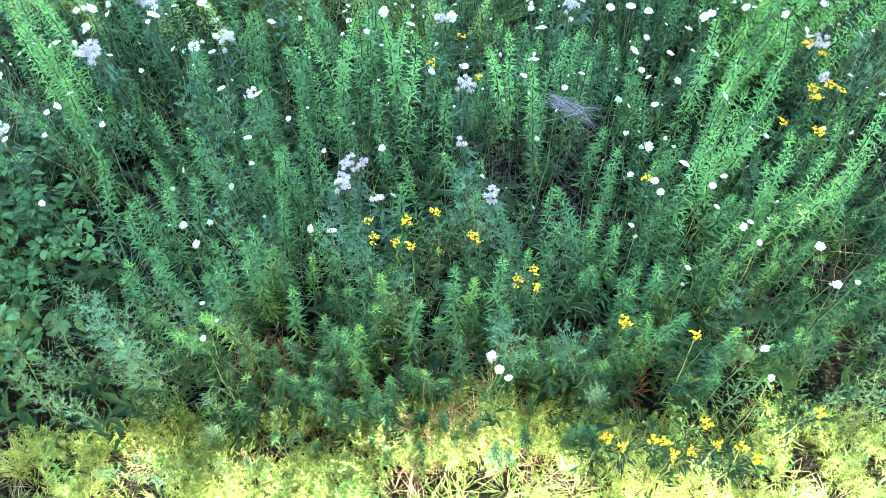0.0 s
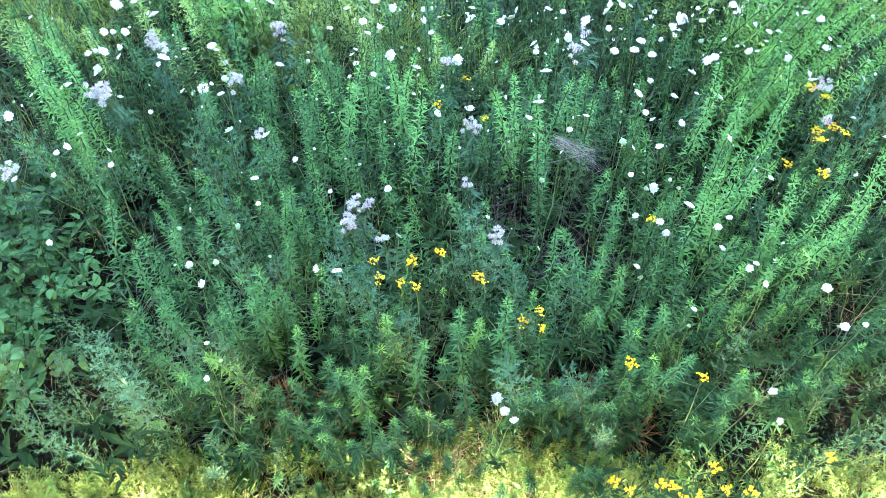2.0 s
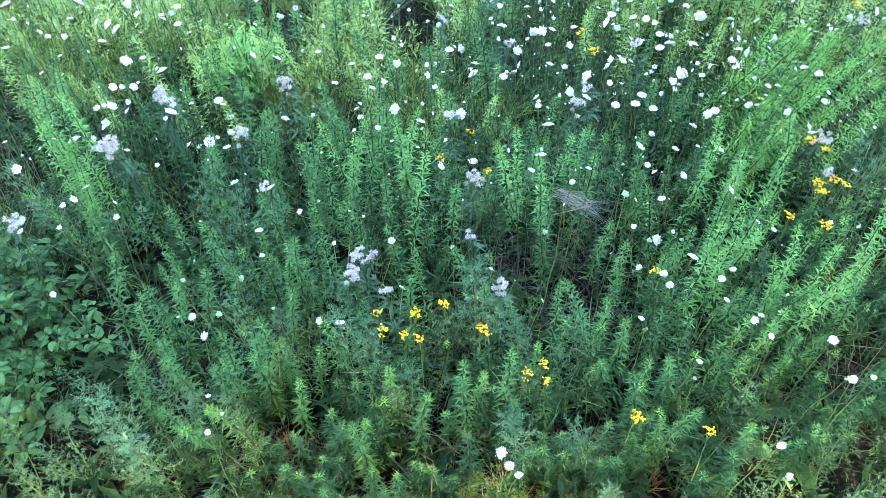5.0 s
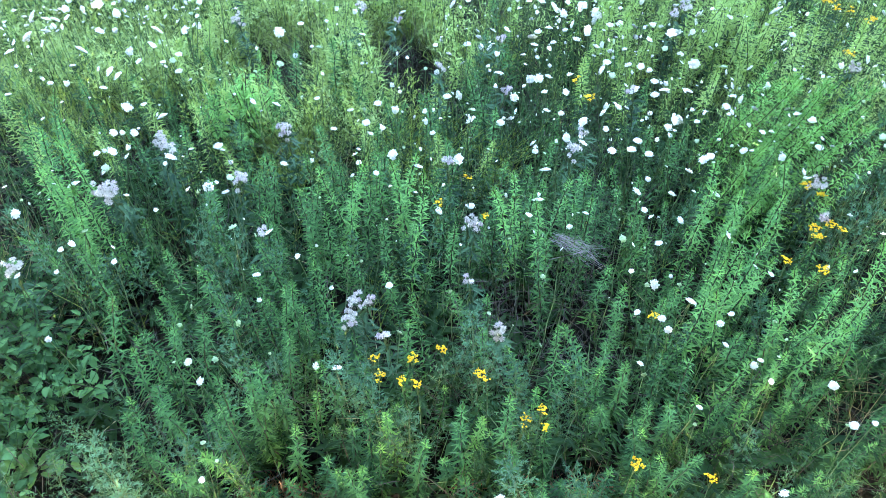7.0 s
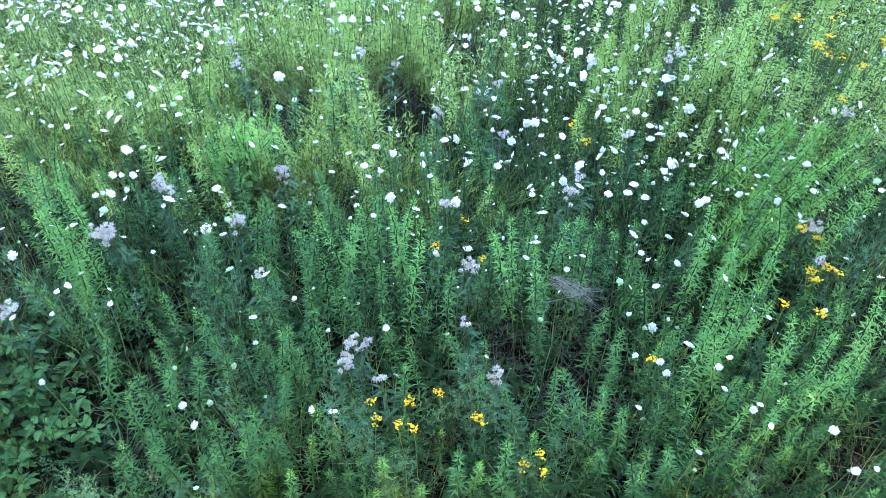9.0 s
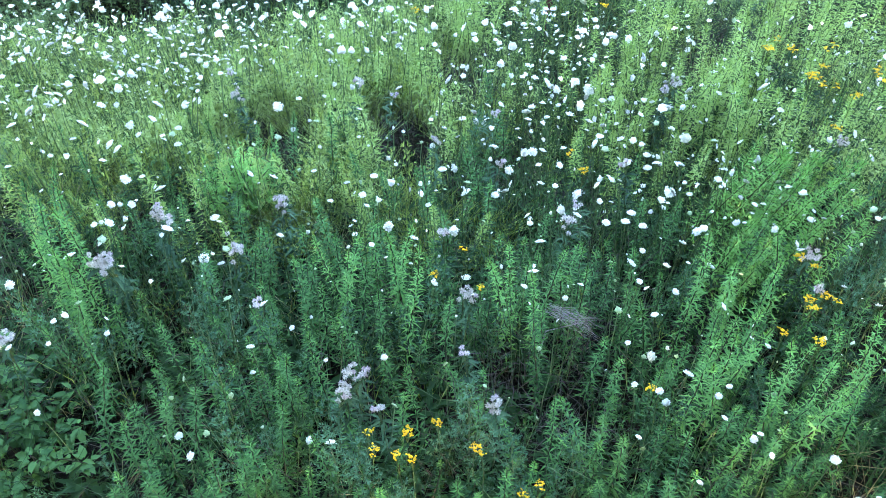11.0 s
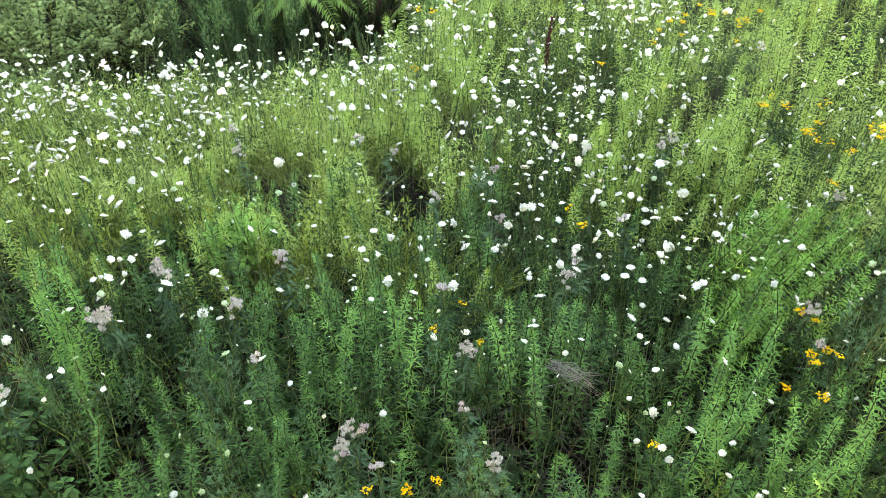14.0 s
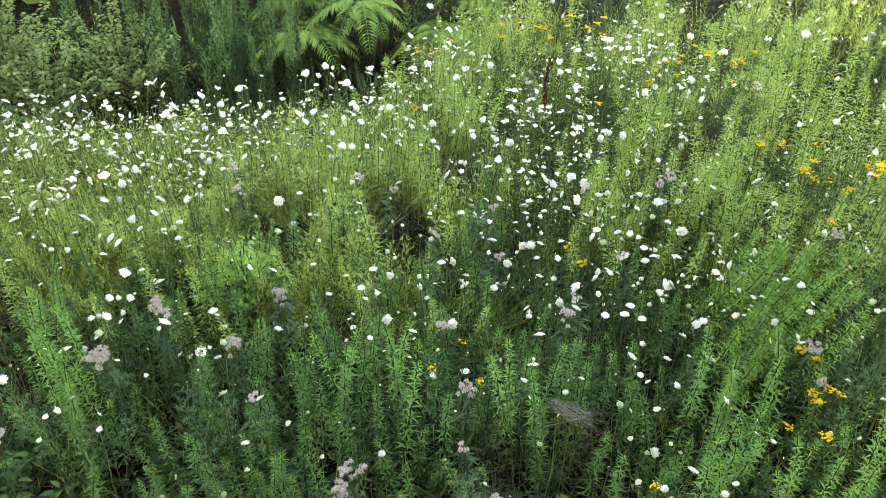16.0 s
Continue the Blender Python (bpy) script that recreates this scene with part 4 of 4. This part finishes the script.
under_mass([wisps(16), wisps(16)], 300, (-5, 5, 1.5, 7), None, (0.8, 1.4), "dead_stalks", "thin grey-brown dead stalks among the plants", M_TWIG)
under_mass([wisps(18), wisps(18)], 650, (-6, 6, 1.5, 8), None, (0.8, 1.4), "thin_stalks", "thin green stalks among the plants", M_TANSY)
under_mass([wisps(18), wisps(18)], 20, (0.15, 1.05, 2.35, 3.3), None, (0.9, 1.5), "dry_tangle", "tangle of brown dead stalks under the broken twigs", M_TWIG)
hollow = np.concatenate([np.column_stack([x + r * rng.normal(0, 0.55, 9), y + r * rng.normal(0, 0.55, 9)]) for x, y, r in HOLLOWS if y > 4])
stuff("hollow_twigs", spread(wisps(20), on_ground(hollow), rng.uniform(0, 6.3, len(hollow)), rng.uniform(0.7, 1.3, len(hollow)), 0.2), M_TWIG, "dry brown twigs lying in the bare hollows", "twigs")
under_mass([wisps(22), wisps(22)], 150, (-1.7, 3.2, 4.2, 7.2), brown, (0.8, 1.2), "dry_twigs", "grey-brown dry twigs and stalks round the bare patches", M_TWIG)
under_mass([wisps(14), wisps(14)], 260, (-6, 6, 1.5, 8), None, (0.9, 1.5), "pale_stalks", "thin pale green stalks crossing between the plants", M_STALK)


def ferny(n):
    """Small divided leaves close to the ground."""
    a, r = rng.uniform(0, 6.3, n), rng.uniform(0, 0.14, n)
    at = np.stack([r * np.cos(a), r * np.sin(a), rng.uniform(0.08, 0.55, n)], 1)
    way = unit(rng.normal(0, 1, (n, 3)) + (0, 0, 0.5))
    return slim(at, way, rng.uniform(0.02, 0.05, n), 0.008, 0.2)


under_mass([ferny(30), ferny(30), ferny(30)], 1000, (-6, 6, 1.5, 8), None, (0.8, 1.3), "feathery_undergrowth", "feathery green leaves, coloured dark for the shade below the stalks", M_TANSY)


# the open strip in the sun
def strip(x, y):
    return y < 1.58 - 0.1 * abs(x) + 0.07 * math.sin(4 * x)


def mound():
    """A low cushion of fine starry shoots."""
    at, way = [], []
    for i in range(7):
        a, r = i * GOLDEN_ANGLE + rng.normal(0, 0.3), 0.034 * math.sqrt(i) * rng.uniform(0.8, 1.2)
        foot = np.array((r * math.cos(a), r * math.sin(a), 0.2 - 0.9 * r + rng.normal(0, 0.035)))
        n = 20
        rise = np.radians(np.linspace(-25, 70, n) + rng.normal(0, 10, n))
        way.append(ring(n) * np.cos(rise)[:, None] + np.array([0, 0, 1.0]) * np.sin(rise)[:, None])
        at.append(foot + np.array([0, 0, 1.0]) * np.linspace(-0.06, 0.01, n)[:, None])
    at, way = np.concatenate(at), np.concatenate(way)
    return slim(at, way, rng.uniform(0.018, 0.032, len(at)), 0.0042, 0.2)


def tufted(x, y):
    return strip(x, y) and noise.noise(Vector((x * 3.4, y * 3.4, 3.0))) > -0.12


under_mass([mound() for i in range(5)], 900, (-3.0, 3.0, 0.75, 1.85), tufted, (0.55, 1.2), "low_herbs", "fine yellow-green low herbs in the sun", M_LOW)
under_mass([blades(40, 0.1, 0.004, 2.5), blades(40, 0.14, 0.004, 1.5)], 170, (-3.0, 3.0, 0.7, 1.85), strip, (0.7, 1.3), "strip_grass", "short yellow-green grass in the sun", M_LOW, "grass")
under_mass([under_sprig(24, 0.16, 0.055, 0.16)], 110, (-3.2, 3.2, 0.6, 1.8), tufted, (0.7, 1.2), "seedlings", "young goldenrod seedlings in the sunlit strip", M_GOLDTIP)
under_mass([blades(26, 0.28, 0.004, 2.4), blades(18, 0.22, 0.004, 3.0)], 90, (-3.2, 3.2, 0.6, 1.9), strip, (0.5, 1.0), "strip_straw", "matted dry straw on the ground", M_STRAW, "grass")


under_mass([blades(40, 0.3, 0.004, 2.6)], 16, (-0.15, 0.35, 1.3, 1.6), None, (0.7, 1.1), "straw_tuft", "matted tuft of bleached straw at the meadow's edge", M_STRAW, "grass")
under_mass([blades(22, 0.12, 0.009, 3.0), blades(20, 0.16, 0.006, 2.0)], 120, (-1.2, 1.4, 1.15, 1.9), lambda x, y: noise.noise(Vector((x * 1.9, y * 1.9, 8.0))) > 0.0, (0.6, 1.2), "leaf_litter", "rusty brown dry leaves and stalks on the ground", M_LITTER)


# ------------------------------------------------------------------ single things
def shrub(name, label, category, material, radius, tall, stems, size, wide, per=26):
    """Arching stems set with broad pointed leaves."""
    ob = new(name)
    for i in range(stems):
        a = i * GOLDEN_ANGLE
        r = radius * math.sqrt((i + 0.5) / stems)
        top = tall * (1 - 0.35 * (r / radius) ** 2) * rng.uniform(0.8, 1.1)
        q = np.array([(0.12 * r * math.cos(a), 0.12 * r * math.sin(a), 0), (0.5 * r * math.cos(a), 0.5 * r * math.sin(a), top * 0.75), (r * math.cos(a), r * math.sin(a), top)])
        q = along(q, np.linspace(0, 1, 7) ** 0.9)
        b = part("branch", tube(q, np.linspace(0.007, 0.0025, 7)), M_REDSTEM, ob)
        s = rng.uniform(0.25, 1, per)
        way = ring(per) + np.array([0, 0, 1.0]) * rng.uniform(-0.3, 0.5, per)[:, None]
        n = size * rng.uniform(0.7, 1.2, per)
        part("leaves", ovals(along(q, s) + unit(way) * 0.03, way, n, n * wide, 0.25), material, b)
    return tagged(ob, label, category)


for x, y, r, h, k in ((-2.36, 2.45, 0.55, 0.55, 13), (-2.35, 1.85, 0.42, 0.5, 10), (-2.75, 2.2, 0.5, 0.6, 11), (-2.62, 2.9, 0.4, 0.55, 8)):
    shrub("bramble", "light green broad-leaved bramble spreading at the edge", "bramble", M_VINE, r, h, k, 0.07, 0.58, 34).matrix_basis = scatter_pose(x, y, 1, 0.02)


shrub("leafy_bush", "bushy bright green clump of pointed leaves beside a bare hollow", "bush", M_GOLDYOUNG, 0.32, 0.7, 26, 0.05, 0.22, 90).matrix_basis = scatter_pose(-1.48, 4.5, 1, 0.02)
for x, y, k in ((-1.27, 4.62, 0.9), (-1.2, 4.5, 0.8), (-1.3, 4.45, 0.75), (-1.5, 4.6, 0.78), (-1.65, 4.5, 0.8), (-1.42, 4.38, 0.72), (-1.72, 4.36, 0.7), (-1.58, 4.28, 0.68), (-1.36, 4.72, 0.82)):
    copy_thing(bright[0], scatter_pose(x, y, k / bright[0].scale[0], 0.05))


def burdock(label):
    ob = new("burdock")
    for i in range(7):
        a = i * GOLDEN_ANGLE
        r, h = rng.uniform(0.12, 0.26), rng.uniform(0.16, 0.34)
        c = np.array((r * math.cos(a), r * math.sin(a), h))
        petiole = part("petiole", tube(np.array([(0, 0, 0), c * (0.5, 0.5, 0.7), c]), 0.004), M_STEM, ob)
        k = rng.uniform(0.15, 0.22)
        part("leaf", ovals(c, (math.cos(a), math.sin(a), 0.1), k, k * 0.85, 0.3, 0.06, 0.05), M_DOCK, petiole)
    return tagged(ob, label, "burdock", "burdock clumps")


docks = [burdock("dark green burdock clump with large round leaves") for i in range(2)]
set_out(docks, [(1.5, 1.95), (1.72, 1.85), (1.62, 2.2), (0.2, 2.1)], (0.6, 0.8), 0.05)


def dead_brush(label):
    """A bundle of dry grey side shoots lying on the plants, all fanning one way."""
    ob = new("dead_brush")
    for i in range(34):
        a = rng.normal(0, 0.17)
        n = rng.uniform(0.24, 0.4)
        s = rng.uniform(-0.05, 0.05, 2)
        q = np.array([(s[0], s[1], rng.normal(0, 0.02)), (n * 0.5 * math.cos(a), n * 0.5 * math.sin(a) + s[1], rng.normal(0.01, 0.04)), (n * math.cos(a), n * math.sin(a) + s[1], rng.normal(0, 0.03))])
        part("twig", tube(along(q, np.linspace(0, 1, 5)), np.linspace(0.0017, 0.0007, 5)), M_DRY, ob)
    part("main_stalk", tube(np.array([(0.2, 0, 0), (-0.05, 0.05, -0.3), (-0.1, 0.05, -0.8)]), [0.005, 0.006, 0.007]), M_DRY, ob)
    return tagged(ob, label, "dead brush")


dead_brush("broken grey-brown dead stalk with a fan of dry twigs").matrix_basis = Matrix.LocRotScale((0.61, 3.05, 0.74), Euler((0, 0.0, radians(-34))), (0.82, 0.82, 0.82))


def dock_spike(label):
    ob = new("seeding_dock")
    p = bent(1.12, 0.04)
    part("stem", tube(p, np.linspace(0.006, 0.003, 6)), M_RUST, ob)
    n = 200
    s = rng.uniform(0.55, 1, n)
    at = along(p, s) + ring(n) * (0.03 * (1.1 - s) + 0.008)[:, None] * rng.uniform(0.2, 1.4, (n, 1))
    part("seed_spike", knobs(at, rng.uniform(0.006, 0.011, n), 1.2), M_RUST, ob, "rust-red seed spike")
    m = 12
    way = ring(m) + (0, 0, 0.4)
    part("leaves", ovals(along(p, rng.uniform(0.1, 0.5, m)), way, 0.16, 0.04, 0.4), M_UNDER, ob)
    return tagged(ob, label, "dock")


dock_spike("tall dead dock with a rust-red seed spike").matrix_basis = scatter_pose(0.93, 6.85, 1, 0.0)


# thicket in the dip
def mugwort(label, height):
    stem, twigs, (v, f) = wormwood_parts(height, 60, 0.085, 0.042, 11, 1.8)
    ob = new("mugwort")
    tagged(part("side_growth", twigs, M_STEM, part("stem", stem, M_REDSTEM, ob)), kind="stuff")
    high = v[f[:, 0], 2] > height * 0.7        # lit tops and shaded lower growth are put into two leaf colours
    part("foliage", (v, f[~high]), M_MUGLOW, ob, "feathery green leaves, darkened for the shade low in the stand")
    part("leafy_tip", (v, f[high]), M_MUG, ob, "feathery spire, paler for the light on its top")
    return tagged(ob, label, "mugwort", "mugwort stand in the dip")


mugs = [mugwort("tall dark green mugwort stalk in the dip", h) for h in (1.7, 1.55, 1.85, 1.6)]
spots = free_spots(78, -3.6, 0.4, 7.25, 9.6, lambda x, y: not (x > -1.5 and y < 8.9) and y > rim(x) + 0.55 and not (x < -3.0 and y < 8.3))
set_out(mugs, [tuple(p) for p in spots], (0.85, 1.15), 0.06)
for x, y in free_spots(22, -1.9, -0.2, 7.5, 9.2, lambda x, y: y > rim(x) + 0.5):
    copy_thing(random.choice(mugs), scatter_pose(x, y, random.uniform(0.4, 0.6), 0.08))
for x, y in free_spots(22, -6.4, -3.0, 8.8, 10.6):
    copy_thing(random.choice(mugs), scatter_pose(x, y, random.uniform(0.9, 1.2), 0.05))

for x, y, r, h, k in ((-4.2, 7.7, 0.8, 1.45, 26), (-3.6, 8.3, 0.8, 1.6, 26), (-4.9, 8.3, 0.9, 1.7, 26)):
    shrub("shrub", "olive-green rounded shrub with small leaves in the dip", "shrub", M_SHRUB, r, h, k + 8, 0.045, 0.75, 120).matrix_basis = scatter_pose(x, y, 1, 0.02)


def sumac(label):
    """A few trunks carrying long feather-shaped leaves in whorls."""
    ob = new("sumac")
    for b in range(13):
        a = b * GOLDEN_ANGLE
        r = 0.27 * math.sqrt(b)
        top = np.array((r * math.cos(a), r * math.sin(a), 1.5 - 0.75 * r + rng.normal(0, 0.08)))
        limb = part("trunk" if b == 0 else "limb", tube(np.array([(0, 0, 0), top * (0.25, 0.25, 0.5), top]), [0.025, 0.018, 0.01]), M_BARK, ob)
        for i in range(11):
            c = i * GOLDEN_ANGLE + b
            n = rng.uniform(0.36, 0.52)
            out = np.array((math.cos(c), math.sin(c), 0))
            s = np.linspace(0, 1, 9)
            rib = top + out * (n * s)[:, None] + np.array((0, 0, 1)) * (n * (0.3 * s - 0.78 * s ** 2))[:, None]
            side = np.cross(out, (0, 0, 1))
            k = 22
            ss = np.linspace(0.14, 0.98, k)
            at, way = [], []
            for g in (1, -1):
                at.append(along(rib, ss)); way.append(side * g + out * 0.45 + np.array((0, 0, -0.25)))
            at, way = np.concatenate(at), np.concatenate([np.broadcast_to(w, (k, 3)) for w in way])
            size = np.concatenate([0.125 * np.sin(np.pi * (0.2 + 0.7 * ss))] * 2)
            part("leaf", joined([tube(rib, 0.003, 3), leaves(at, way, size, size * 0.2, 0.3)]), M_SUMAC, limb)
    return tagged(ob, label, "sumac")


sumac("young sumac with long feather-shaped bright green leaves").matrix_basis = scatter_pose(-0.85, 9.9, 1.4, 0)


# ------------------------------------------------------------------ unseen woods added round the meadow, beyond the thicket, against low sky light
def woods():
    n = 14000
    a = rng.uniform(-0.55, math.pi + 0.55, n)
    r = np.where(a > 1.5, 11.5, 27) + rng.gamma(2.0, 1.2, n)
    top = np.where(a > 1.5, 5.0, 7.0) + 1.5 * np.sin(a * 7) + 0.8 * np.sin(a * 17 + 1)
    at = np.stack([r * np.cos(a), 2 + r * np.sin(a), top * rng.random(n) ** 0.8], 1)
    stuff("far_woods", leaves(at, rng.normal(0, 1, (n, 3)), rng.uniform(0.7, 1.3, n), 0.8, 0.3), M_TREE, "unseen dark green wood added round the meadow to block the low sky", "woods")


woods()


# ------------------------------------------------------------------ an unseen tree row added behind, whose crowns shade the meadow
def shade_tree(label, low, rise):
    """An added shade caster, built as a clipped lime: a broad crown, thin from front to back, on a bare trunk."""
    ob = new("lime_tree")
    part("trunk", tube(np.array([(0, 0, 0), (0.05, 0, 1.4), (0, 0.05, 3.0), (0, 0, 4.6)]), [0.1, 0.08, 0.06, 0.02], 8), M_BARK, ob)
    def cloud(n, low, high):
        k, a = np.sqrt(rng.random(n)), rng.uniform(0, 6.3, n)
        return np.stack([5.4 * k * np.cos(a), 0.65 * k * np.sin(a), rng.uniform(low, high, n)], 1)

    at = cloud(15000, 0, 1)
    foot = low + rise * at[:, 0]
    at[:, 2] = foot + (2.3 - foot) * at[:, 2]        # a dense skirt, a lighter crown above it
    skirt = slim(at, rng.normal(0, 1, (len(at), 3)) * (1, 1, 0.4), rng.uniform(0.11, 0.18, len(at)), 0.14)
    at = cloud(25000, 2.0, 5.5)
    light = slim(at, rng.normal(0, 1, (len(at), 3)), rng.uniform(0.13, 0.21, len(at)), 0.15)
    q = 6200        # high boughs added over the meadow's edge to dim the sky on near plants
    at = np.stack([rng.uniform(-5, 5, q), rng.uniform(0.2, 3.9, q), rng.uniform(5.3, 6.7, q)], 1)
    boughs = slim(at, rng.normal(0, 1, (q, 3)), rng.uniform(0.3, 0.5, q), 0.3)
    part("crown", joined([skirt, light, boughs]), M_TREE, ob)
    for i in range(4):
        x = -3.6 + 2.4 * i
        part("limb", tube(np.array([(0, 0, 4.4), (x * 0.6, 1.0, 5.6), (x, 3.5, 6.1)]), [0.05, 0.04, 0.012]), M_BARK, ob)
    for i in range(10):
        zz, g = 1.75 + 0.3 * i, (1, -1)[i % 2]
        part("limb", tube(np.array([(0, 0, zz), (1.3 * g, 0.2, zz + 0.2), (3.2 * g, 0, zz + 0.4)]), [0.05, 0.035, 0.012]), M_BARK, ob)
    return tagged(ob, label, "lime tree", "tree row shading the meadow")


# low and rise of each skirt set where the sunlit strip ends
shade_trees = [shade_tree("unseen tall dense lime-shaped tree added behind to shade the meadow", low, rise) for low, rise in ((0.865, 0.04), (0.775, -0.097))]
for i, ob in enumerate(shade_trees):
    ob.matrix_basis = Matrix.LocRotScale((-3.2 + 6.4 * i, -2.56 + 1.54 * i, 0), Euler((0, 0, 0.235)), None)
